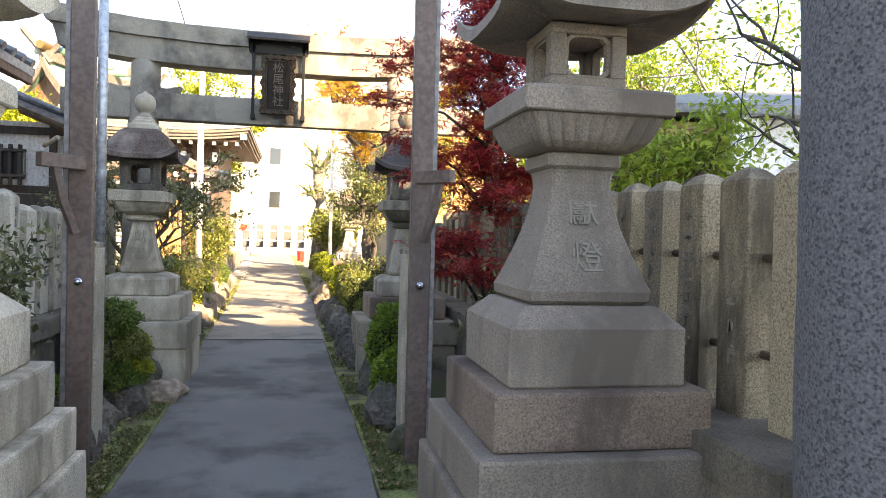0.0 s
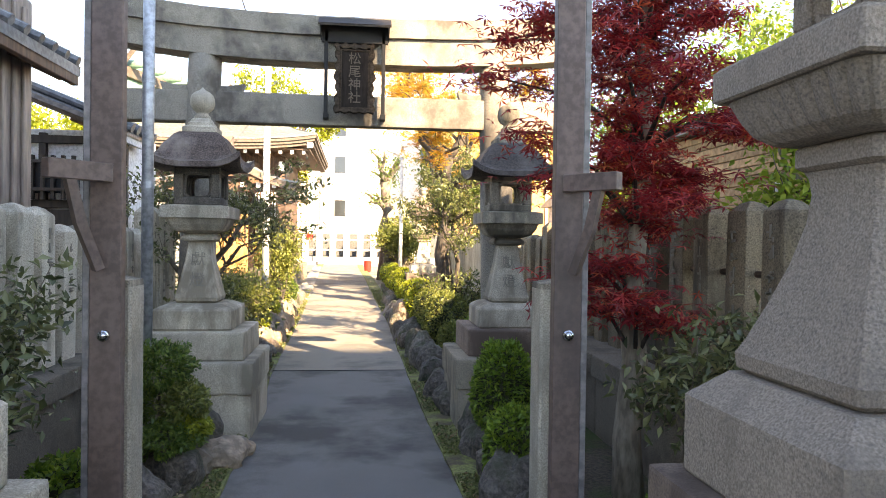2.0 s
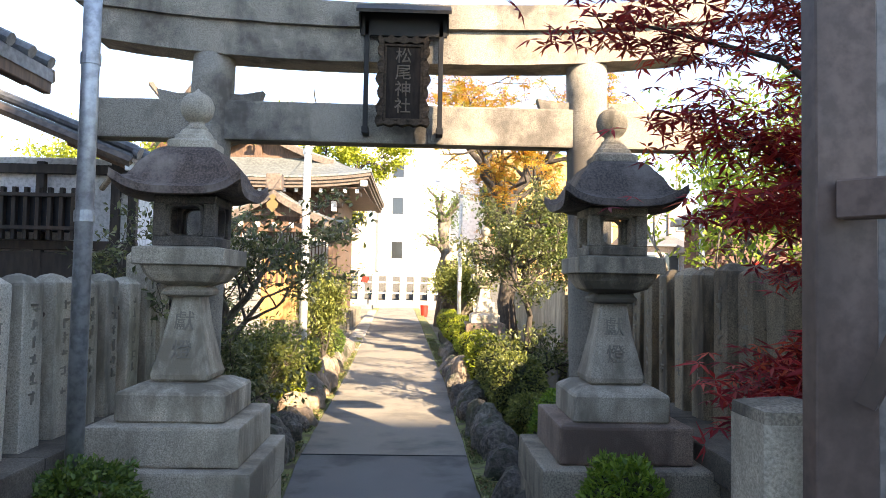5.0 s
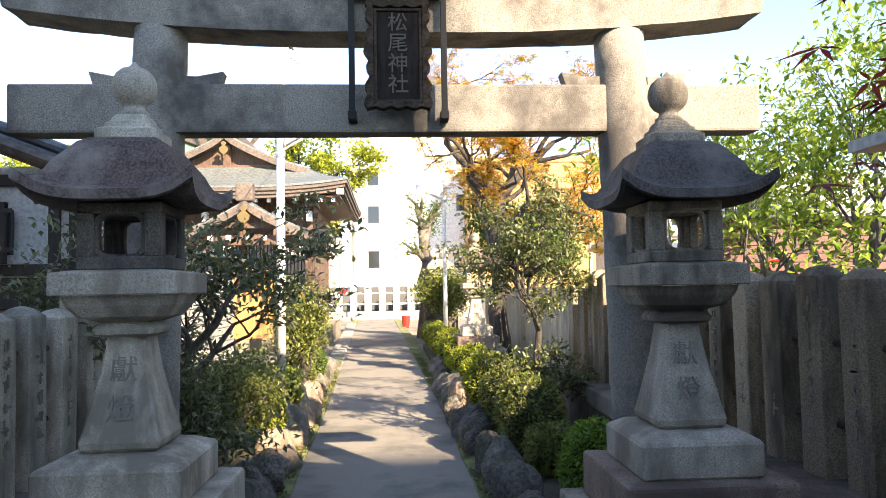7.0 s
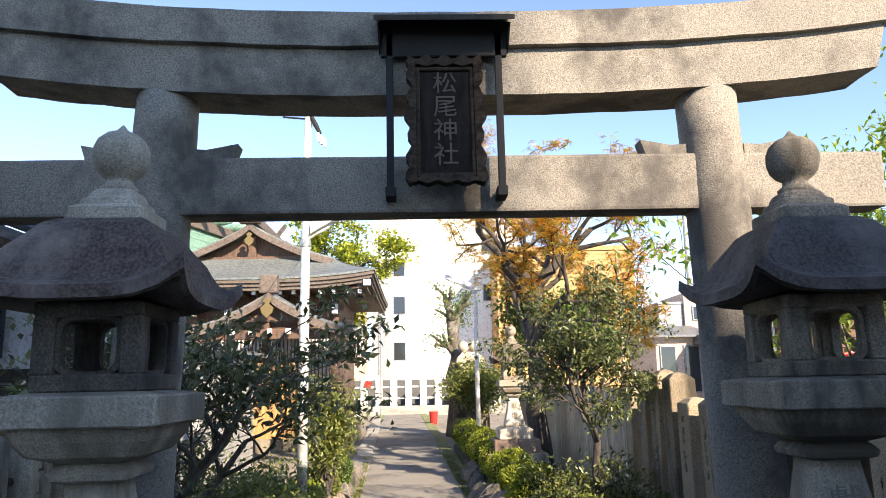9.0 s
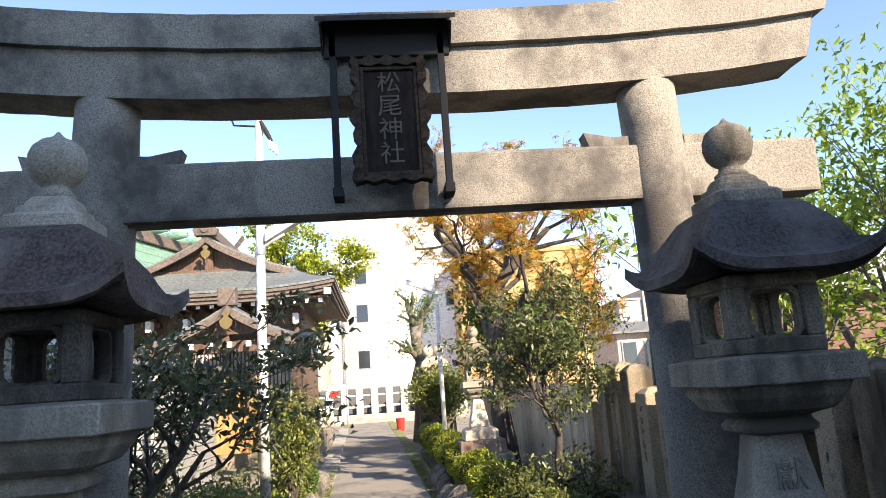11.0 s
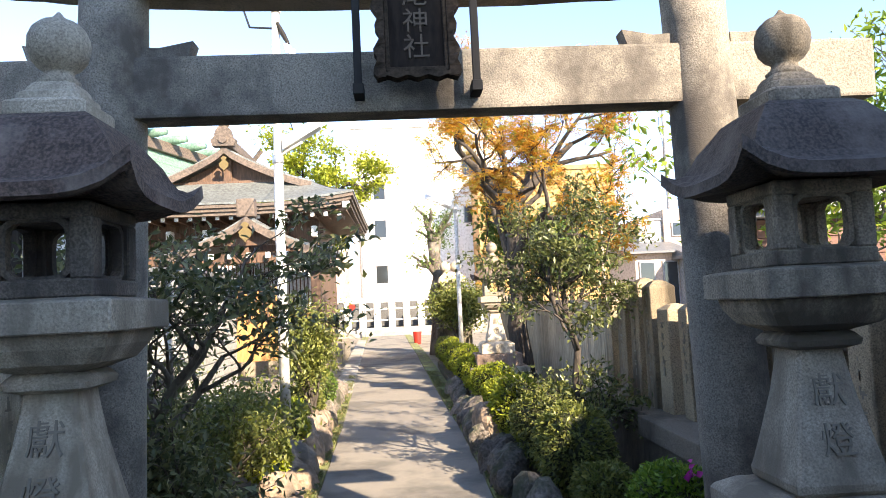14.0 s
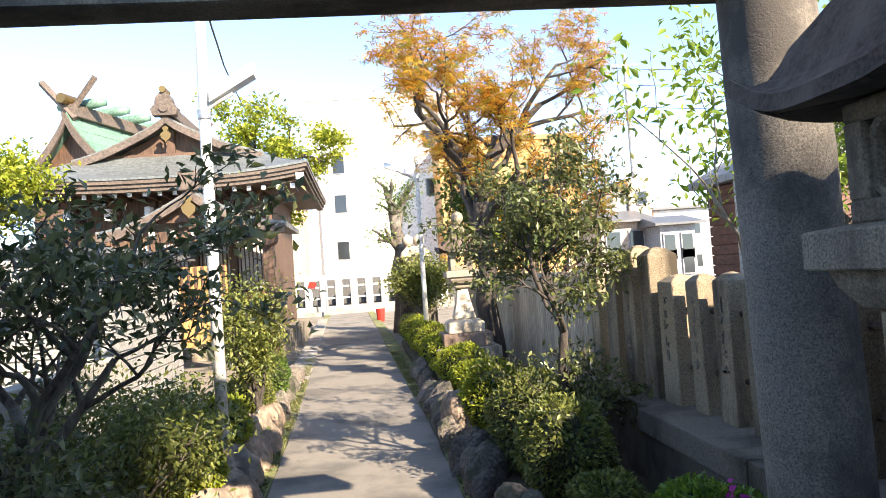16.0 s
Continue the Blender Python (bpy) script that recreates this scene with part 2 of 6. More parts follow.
CLAD_BROWN = surface("brown_wall_cladding", (0.27, 0.21, 0.18), (0.19, 0.148, 0.125), 20, 1.2, 0.5, 0.1, 0.003, stretch=(1, 1, 0.2))
CLAD_GREY = surface("grey_siding", (0.37, 0.355, 0.325), (0.27, 0.26, 0.24), 18, 1.3, 0.6, 0.1, 0.003)
RED_PLASTIC = flat("red_plastic", (0.55, 0.03, 0.02), 0.4)
WINDOW_DARK = flat("dark_window_glass", (0.03, 0.035, 0.04), 0.08)
CABLE = flat("black_cable", (0.015, 0.015, 0.016), 0.6)
LAMP_WHITE = flat("lamp_cover", (0.82, 0.83, 0.84), 0.3)

L_RED = leafy("red_maple_leaf", [(0, (0.17, 0.014, 0.022)), (0.5, (0.36, 0.025, 0.032)), (0.85, (0.54, 0.045, 0.038)), (1, (0.6, 0.12, 0.05))], 0.42)
L_ORANGE = leafy("autumn_leaf", [(0, (0.36, 0.13, 0.015)), (0.35, (0.56, 0.26, 0.025)), (0.65, (0.6, 0.37, 0.045)), (0.85, (0.44, 0.37, 0.06)), (1, (0.22, 0.27, 0.05))], 0.5)
L_LIME = leafy("young_green_leaf", [(0, (0.13, 0.21, 0.025)), (0.6, (0.24, 0.34, 0.04)), (1, (0.36, 0.42, 0.06))], 0.5)
L_GREEN = leafy("green_leaf", [(0, (0.05, 0.10, 0.022)), (0.6, (0.11, 0.185, 0.035)), (1, (0.22, 0.29, 0.055))], 0.38, 0.4)
L_OLIVE = leafy("olive_leaf", [(0, (0.09, 0.115, 0.028)), (0.6, (0.19, 0.215, 0.055)), (1, (0.33, 0.33, 0.09))], 0.4, 0.4)
L_DARKOLIVE = leafy("dark_olive_leaf", [(0, (0.045, 0.065, 0.022)), (0.5, (0.11, 0.13, 0.04)), (1, (0.24, 0.25, 0.09))], 0.35, 0.35)
L_BRIGHT = leafy("bright_azalea_leaf", [(0, (0.08, 0.16, 0.02)), (0.6, (0.17, 0.29, 0.035)), (1, (0.30, 0.41, 0.055))], 0.42, 0.4)
L_CAMELLIA = leafy("camellia_leaf", [(0, (0.045, 0.06, 0.022)), (0.5, (0.13, 0.15, 0.055)), (1, (0.30, 0.30, 0.14))], 0.32, 0.28)
L_YELLOW = leafy("yellow_green_leaf", [(0, (0.16, 0.21, 0.02)), (0.6, (0.30, 0.34, 0.03)), (1, (0.42, 0.42, 0.05))], 0.4)
L_PINK = leafy("magenta_petal", [(0, (0.45, 0.02, 0.25)), (1, (0.6, 0.05, 0.35))], 0.4)


# ---- building tools ----
def part(name, bm, material, parent=None, label="", smooth=False):
    """Links a bmesh, or a mesh, as one object under parent."""
    if isinstance(bm, bmesh.types.BMesh):
        me = bpy.data.meshes.new(name)
        bm.normal_update()
        bm.to_mesh(me)
        bm.free()
    else:
        me = bm
    if not me.materials:
        me.materials.append(material)
    if smooth:
        me.polygons.foreach_set("use_smooth", [True] * len(me.polygons))
    ob = new(name, me)
    if parent:
        ob.parent = parent
    if label:
        ob["label"] = label
    return ob


def thing(name, at, label, category, group="", turn=0.0, kind=""):
    ob = new(name)
    ob.empty_display_size = 0.1
    ob.matrix_basis = pose(*at, 0, 0, turn)
    return tagged(ob, label, category, group, kind)


def loft(rings, close=True):
    """Skin over rings of points, capped at both ends."""
    bm = bmesh.new()
    rows = [[bm.verts.new(p) for p in r] for r in rings]
    n = len(rows[0])
    for a, b in zip(rows, rows[1:]):
        for i in range(n):
            bm.faces.new((a[i], a[(i + 1) % n], b[(i + 1) % n], b[i]))
    if close:
        bm.faces.new(rows[0][::-1])
        bm.faces.new(rows[-1])
    return bm


def rect(hx, hy, z, cut=0.0):
    """A level rectangle, its corners cut by a small chamfer."""
    c = cut
    if c <= 0:
        return [(-hx, -hy, z), (hx, -hy, z), (hx, hy, z), (-hx, hy, z)]
    return [(-hx + c, -hy, z), (hx - c, -hy, z), (hx, -hy + c, z), (hx, hy - c, z), (hx - c, hy, z), (-hx + c, hy, z), (-hx, hy - c, z), (-hx, -hy + c, z)]


def moved(bm, v):
    bmesh.ops.translate(bm, verts=bm.verts[:], vec=v)
    return bm


def turned(bm, degrees, axis="Z"):
    bmesh.ops.rotate(bm, verts=bm.verts[:], cent=(0, 0, 0), matrix=Matrix.Rotation(radians(degrees), 3, axis))
    return bm


def roughen(bm, amount, scale=4.0, seed=0.0):
    for v in bm.verts:
        n = noise.noise_vector(v.co * scale + Vector((seed, seed * 1.7, seed * 0.3)))
        v.co += n * amount
    return bm


def block(x0, x1, y0, y1, z0, z1, bevel=0.01, worn=0.0, cuts=0):
    """A box between two corners, edges bevelled, faces a little uneven when worn."""
    bm = bmesh.new()
    bmesh.ops.create_cube(bm, size=1)
    for v in bm.verts:
        v.co = ((x0 + x1) / 2 + v.co.x * (x1 - x0), (y0 + y1) / 2 + v.co.y * (y1 - y0), (z0 + z1) / 2 + v.co.z * (z1 - z0))
    if bevel:
        bmesh.ops.bevel(bm, geom=bm.edges[:], offset=bevel, segments=2 if bevel > 0.008 else 1, affect="EDGES", profile=0.6)
    if cuts:
        bmesh.ops.subdivide_edges(bm, edges=[e for e in bm.edges if e.calc_length() > 0.1], cuts=cuts, use_grid_fill=True)
    if worn:
        roughen(bm, worn, 5.0, x0 * 3 + y0)
    return bm


def rod(points, radii, sides=10):
    """A tube along points, with a radius at each, capped."""
    pts = [Vector(p) for p in points]
    if not hasattr(radii, "__len__"):
        radii = [radii] * len(pts)
    rings = []
    side = Vector((1, 0, 0))
    for i, p in enumerate(pts):
        d = (pts[min(i + 1, len(pts) - 1)] - pts[max(i - 1, 0)]).normalized()
        u = (side - d * side.dot(d))
        if u.length < 0.05:
            u = Vector((0, 1, 0)) - d * d.y
        u.normalize()
        side = u
        w = d.cross(u)
        rings.append([p + (u * math.cos(a) + w * math.sin(a)) * radii[i] for a in [2 * math.pi * k / sides for k in range(sides)]])
    return loft(rings)


def joined(*bms):
    """Several bmeshes as one."""
    out = bmesh.new()
    for b in bms:
        me = bpy.data.meshes.new("tmp")
        b.to_mesh(me)
        b.free()
        out.from_mesh(me)
        bpy.data.meshes.remove(me)
    return out


def mesh_of(name, verts, faces, material):
    me = bpy.data.meshes.new(name)
    me.from_pydata([tuple(v) for v in verts], [], faces)
    me.update()
    me.materials.append(material)
    return me


def words(text, size, depth, material, name="lettering"):
    """Upright lettering facing -y, its middle at the origin, as a mesh."""
    cu = bpy.data.curves.new(name, "FONT")
    cu.body, cu.size, cu.extrude, cu.align_x, cu.align_y = text, size, depth, "CENTER", "CENTER"
    ob = new(name, cu)
    me = bpy.data.meshes.new_from_object(ob.evaluated_get(bpy.context.evaluated_depsgraph_get()))
    bpy.data.objects.remove(ob)
    bpy.data.curves.remove(cu)
    me.transform(Matrix.Rotation(radians(90), 4, "X"))
    me.materials.clear()
    me.materials.append(material)
    return me


def leaf_mesh(name, rng, centres, outs, size, material, aspect=0.5, droop=0.2, spread=0.9):
    """Many small folded leaves, one at each centre, turned roughly along its out direction."""
    n = len(centres)
    d = outs + rng.normal(0, spread, (n, 3))
    d[:, 2] -= droop
    d /= np.linalg.norm(d, axis=1)[:, None] + 1e-9
    up = rng.normal(0, 0.6, (n, 3)) + np.array((0, 0, 1.0))
    s = np.cross(d, up)
    s /= np.linalg.norm(s, axis=1)[:, None] + 1e-9
    k = np.cross(s, d)
    l = size * rng.uniform(0.6, 1.25, n)[:, None]
    w = l * aspect * 0.5
    base = centres - d * l * 0.5
    tip = centres + d * l * 0.5 - k * l * 0.12
    a = centres - d * l * 0.06 + s * w + k * l * 0.1
    b = centres - d * l * 0.06 - s * w + k * l * 0.1
    verts = np.stack([base, a, tip, b], 1).reshape(-1, 3)
    i = np.arange(n) * 4
    faces = np.concatenate([np.stack([i, i + 1, i + 2], 1), np.stack([i, i + 2, i + 3], 1)])
    me = bpy.data.meshes.new(name)
    me.vertices.add(len(verts))
    me.vertices.foreach_set("co", verts.ravel())
    me.loops.add(faces.size)
    me.loops.foreach_set("vertex_index", faces.ravel().astype(np.int32))
    me.polygons.add(len(faces))
    me.polygons.foreach_set("loop_start", np.arange(0, faces.size, 3, dtype=np.int32))
    me.update(calc_edges=True)
    me.materials.append(material)
    return me


def star_leaves(name, rng, centres, size, material, lobes=5):
    """Palmate leaves: five pointed lobes round each centre, nearly level."""
    n = len(centres)
    up = rng.normal(0, 0.38, (n, 3)) + np.array((0, 0, 1.0))
    up /= np.linalg.norm(up, axis=1)[:, None]
    a = np.cross(up, rng.normal(0, 1, (n, 3)))
    a /= np.linalg.norm(a, axis=1)[:, None]
    b = np.cross(up, a)
    s = size * rng.uniform(0.65, 1.25, n)[:, None]
    rows = [centres]
    for k in range(lobes):
        t = math.radians(-120 + 240 * k / (lobes - 1))
        l = 1.0 - 0.28 * abs(k - (lobes - 1) / 2) / 2
        for dt, f in ((-0.27, 0.42), (0, 1.0), (0.27, 0.42)):
            rows.append(centres + s * l * f * (a * math.cos(t + dt) + b * math.sin(t + dt)) - up * s * 0.22 * f * f)
    verts = np.stack(rows, 1).reshape(-1, 3)
    w = 1 + 3 * lobes
    i = np.arange(n) * w
    tris = []
    for k in range(lobes):
        j = 1 + 3 * k
        tris += [np.stack([i, i + j, i + j + 1], 1), np.stack([i, i + j + 1, i + j + 2], 1)]
    faces = np.concatenate(tris)
    me = bpy.data.meshes.new(name)
    me.vertices.add(len(verts))
    me.vertices.foreach_set("co", verts.ravel())
    me.loops.add(faces.size)
    me.loops.foreach_set("vertex_index", faces.ravel().astype(np.int32))
    me.polygons.add(len(faces))
    me.polygons.foreach_set("loop_start", np.arange(0, faces.size, 3, dtype=np.int32))
    me.update(calc_edges=True)
    me.materials.append(material)
    return me


def limbs(rng, start, heading, length, radius, depth, out, tips, lean=0.25, split=3, gnarl=0.18, wide=0.75):
    """A limb that bends and forks; tapered tubes go to out, twig ends to tips."""
    n = 5
    p, d = Vector(start), Vector(heading).normalized()
    pts, rad = [p.copy()], [radius]
    for i in range(n):
        d = (d + Vector(rng.normal(0, gnarl, 3)) + Vector((0, 0, lean * 0.12))).normalized()
        p = p + d * (length / n)
        pts.append(p.copy())
        rad.append(radius * (1 - 0.5 * (i + 1) / n))
        if depth == 0 or (depth == 1 and i >= 2):
            tips.append((p.copy(), d.copy()))
    out.append((pts, rad))
    if depth > 0:
        for k in range(split):
            j = 2 + (k * 3) // split if k < split - 1 else n
            j = min(j + (1 if rng.random() < 0.5 else 0), n)
            side = Vector(rng.normal(0, 1, 3))
            side = (side - d * side.dot(d)).normalized()
            h = (d * (1 - wide * 0.4) + side * wide + Vector((0, 0, lean))).normalized()
            limbs(rng, pts[j], h, length * rng.uniform(0.6, 0.82), max(rad[j] * 0.72, 0.004), depth - 1, out, tips, lean, split, gnarl, wide)


def tree(name, at, label, trunk, leaf_mat, bark, seed, leaves, size, height, radius, crown, squash=0.8, depth=2, split=3, forks=4, tuft=0.3, lean=0.3, aspect=0.5, droop=0.2, wide=0.75, tilt=(0, 0), star=False):
    """A trunk to height, limbs that fork from it and a crown of leaves about crown metres in radius round the twigs."""
    rng = np.random.default_rng(seed)
    t = thing(name, at, label, "tree")
    tubes, tips = [], []
    pts = [Vector((0, 0, -0.1))]
    for i in range(1, 7):
        f = i / 6
        pts.append(Vector((tilt[0] * f, tilt[1] * f, height * f)) + Vector((rng.normal(0, 0.03 * height), rng.normal(0, 0.03 * height), 0)) * f)
    rad = [radius * (1.25 if i == 0 else 1 - 0.45 * i / 6) for i in range(7)]
    for k in range(forks):
        a = 2 * math.pi * (k + rng.uniform(-0.25, 0.25)) / forks
        s = pts[6 - (k % 3 if trunk > 0.5 else k % 2)]
        limbs(rng, s, (math.cos(a) * wide, math.sin(a) * wide, 0.55 + lean), crown * rng.uniform(0.45, 0.62), radius * 0.5, depth, tubes, tips, lean, split, wide=wide)
    bms = [rod(p, r, 7 if r[0] > 0.02 else 5) for p, r in tubes]
    part("trunk", rod(pts, rad, 12), bark, t, smooth=True)
    tagged(part("limb_work", joined(*bms), bark, t, smooth=True), kind="stuff")
    tp = np.array([p for p, d in tips])
    td = np.array([d for p, d in tips])
    pick = rng.integers(0, len(tp), leaves)
    c = tp[pick] + rng.normal(0, tuft, (leaves, 3)) * np.array((1, 1, squash))
    me = star_leaves("crown", rng, c, size, leaf_mat) if star else leaf_mesh("crown", rng, c, td[pick] * 0.6, size, leaf_mat, aspect, droop)
    tagged(part("crown", me, leaf_mat, t), kind="stuff")
    return t


def bush(name, at, label, r, leaf_mat, seed, leaves, size, aspect=0.5, lumps=0.12, group="", flowers=0, category="bush"):
    """A clipped bush: a solid twig-coloured core, darkened to paint inner shade, inside a close shell of small leaves.
    """
    rng = np.random.default_rng(seed)
    t = thing(name, at, label, category, group)
    rx, ry, rz = r
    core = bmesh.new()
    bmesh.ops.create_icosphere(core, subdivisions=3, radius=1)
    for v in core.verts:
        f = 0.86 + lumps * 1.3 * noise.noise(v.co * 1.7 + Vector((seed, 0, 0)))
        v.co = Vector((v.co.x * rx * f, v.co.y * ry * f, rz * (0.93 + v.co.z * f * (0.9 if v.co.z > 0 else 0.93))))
    part("twig_core", core, SHADED_TWIGS, t)
    u = rng.normal(0, 1, (leaves, 3))
    u /= np.linalg.norm(u, axis=1)[:, None]
    f = np.array([0.9 + lumps * 1.3 * noise.noise(Vector(p) * 1.7 + Vector((seed, 0, 0))) for p in u]) + rng.normal(0, 0.045, leaves)
    c = np.stack([u[:, 0] * rx * f, u[:, 1] * ry * f, rz * (0.95 + u[:, 2] * f * 0.95)], 1)
    part("leaves", leaf_mesh("leaves", rng, c, u, size, leaf_mat, aspect, 0.0, 0.55), leaf_mat, t)["kind"] = "stuff"
    for i in range(flowers):
        v = u[i * 7] * np.array((rx, ry, rz)) + np.array((0, 0, rz))
        v[2] = max(v[2], 0.08)
        fl = v + rng.normal(0, 0.018, (9, 3))
        part("flower", leaf_mesh("flower", rng, fl, np.tile(u[i * 7], (9, 1)), 0.05, L_PINK, 0.8, 0, 0.7), L_PINK, t, "magenta azalea flower")
    return t


def rock_mesh(seed, r, material, sub=3):
    bm = bmesh.new()
    bmesh.ops.create_icosphere(bm, subdivisions=sub, radius=1)
    for v in bm.verts:
        q = v.co.copy()
        f = 1 + 0.38 * noise.noise(q * 1.1 + Vector((seed * 3.1, seed, 0))) + 0.16 * noise.noise(q * 2.7 + Vector((0, seed * 2.3, seed))) + 0.05 * noise.noise(q * 7 + Vector((seed, 0, 3)))
        v.co = Vector((q.x * r[0] * f, q.y * r[1] * f, q.z * r[2] * f))
    return bm


def rock(at, r, seed, label="grey garden boulder edging the planting bed", material=None, turn=0.0, group="edging rocks"):
    material = material or ROUGH_STONE
    ob = part("rock", rock_mesh(seed, r, material), material, smooth=False)
    ob.matrix_basis = pose(*at, 0, 0, turn)
    return tagged(ob, label, "rock", group)


# ---- ground and path ----
def strip(name, left, right, z, material, label, thick=0.06, cross=6, along=60):
    """A band of ground between two edge lines, a little uneven."""
    def at(line, y):
        for (x0, y0), (x1, y1) in zip(line, line[1:]):
            if y <= y1:
                return x0 + (x1 - x0) * (y - y0) / (y1 - y0)
        return line[-1][0]
    bm = bmesh.new()
    y0, y1 = left[0][1], left[-1][1]
    rows = []
    for j in range(along + 1):
        y = y0 + (y1 - y0) * j / along
        a, b = at(left, y), at(right, y)
        row = []
        for i in range(cross + 1):
            x = a + (b - a) * i / cross
            edge = 0.02 * noise.noise(Vector((x, y * 3, 2))) if i in (0, cross) else 0
            row.append(bm.verts.new((x + edge, y, z + 0.006 * noise.noise(Vector((x * 1.5, y * 1.5, 0))))))
        rows.append(row)
    for a, b in zip(rows, rows[1:]):
        for i in range(cross):
            bm.faces.new((a[i], a[i + 1], b[i + 1], b[i]))
    ring = bmesh.ops.extrude_face_region(bm, geom=bm.faces[:])
    bmesh.ops.translate(bm, verts=[v for v in ring["geom"] if isinstance(v, bmesh.types.BMVert)], vec=(0, 0, -thick))
    bmesh.ops.recalc_face_normals(bm, faces=bm.faces[:])
    return tagged(part(name, bm, material), label, "ground", kind="structure")


def line(off):
    return lambda pts: [(x + off, y) for x, y in pts]


PATH_L = [(-0.94, -6), (-0.94, 5.5), (-0.99, 8.0), (-1.15, 10.1), (-1.21, 12), (-1.26, 14), (-1.4, 18), (-1.62, 23), (-2.02, 31), (-2.3, 40), (-2.55, 47.0)]
PATH_R = [(0.58, -6), (0.54, 5.5), (0.46, 8.0), (0.43, 10.1), (0.41, 12), (0.38, 15), (0.29, 18), (0.1, 25), (0.0, 30), (-0.25, 38), (-0.5, 47.0)]
bm = bmesh.new()
bmesh.ops.create_grid(bm, x_segments=60, y_segments=60, size=400)
moved(bm, (0, 100, -0.06))
tagged(part("ground", bm, SAND), "sandy pale earth around the shrine grounds", "ground", kind="structure")
def clipped(pts, y0, y1):
    def at(y):
        for (xa, ya), (xb, yb) in zip(pts, pts[1:]):
            if ya <= y <= yb:
                return xa + (xb - xa) * (y - ya) / (yb - ya)
    return [(at(y0), y0)] + [p for p in pts if y0 < p[1] < y1] + [(at(y1), y1)]


strip("path", clipped(PATH_L, -6, 10.285), clipped(PATH_R, -6, 10.285), 0.0, ASPHALT, "grey asphalt footpath between the planting beds", 0.05, 8, 90)
strip("path_far", clipped(PATH_L, 10.297, 47), clipped(PATH_R, 10.297, 47), 0.0, ASPHALT_SUNLIT, "tan-grey asphalt footpath towards the shrine hall, sunlight painted into its paler tone", 0.05, 8, 120)
strip("moss_edge", line(-0.34)(PATH_L), line(-0.005)(PATH_L), 0.012, MOSS, "mossy soil edge beside the footpath", 0.06)
strip("moss_edge", line(0.005)(PATH_R), line(0.34)(PATH_R), 0.012, MOSS, "mossy soil edge beside the footpath", 0.06)
strip("planting_bed", [(-3.0, 4.3), (-3.0, 16)], [(-1.28, 4.3), (-1.55, 16)], 0.05, SOIL, "dark soil bed below the shrubs", 0.1, 12, 40)
strip("planting_bed", [(0.86, 4.3), (0.72, 12), (0.62, 15), (0.5, 26)], [(2.2, 4.3), (2.2, 12), (2.6, 15), (3.4, 26)], 0.1, SOIL, "dark soil bed below the shrubs", 0.15, 14, 60)
# shallow joint across the asphalt
part("joint", block(-1.15, 0.42, 10.28, 10.296, -0.012, 0.0065, 0), flat("joint_shadow", (0.03, 0.03, 0.03), 0.95), bpy.data.objects["path"])
# pale kerb slabs beside the far path
kerb = thing("kerb", (0, 0, 0), "pale concrete kerb slabs along the far path", "kerb", kind="structure")
for i in range(20):
    y = 19.6 + i * 1.15
    x = -1.44 - 0.042 * (y - 18)
    part("slab", block(x - 0.42, x, y, y + 1.13, -0.04, 0.03, 0.012), PALE_PAVING, kerb)


# ---- unseen blocks added behind the walker ----
# added sun blocker: step heights set where shade ends on path and torii
rear = thing("rear_shade_blocker", (0, -30, 0), "unseen stepped blocks added to shade the gate and near path", "building", kind="structure")
part("wall", block(14.5, 21.87, -10, 0, -0.05, 27.4, 0.05), SHADE_WALL, rear)
part("wall", block(21.9, 22.07, -10, 0, -0.05, 28.9, 0.05), SHADE_WALL, rear)
part("wall", block(22.1, 24.6, -10, 0, -0.05, 31.0, 0.05), SHADE_WALL, rear)
part("wall", block(24.63, 30.0, -10, 0, -0.05, 28.0, 0.05), SHADE_WALL, rear)
# unseen low block, added to close the rear and bounce light
street = thing("rear_closing_block", (0, -14, 0), "low pale block added unseen behind the walker", "house", kind="structure")
part("wall", block(-12, 2, -6, 0, -0.05, 3.4, 0.02), SHADE_WALL, street)


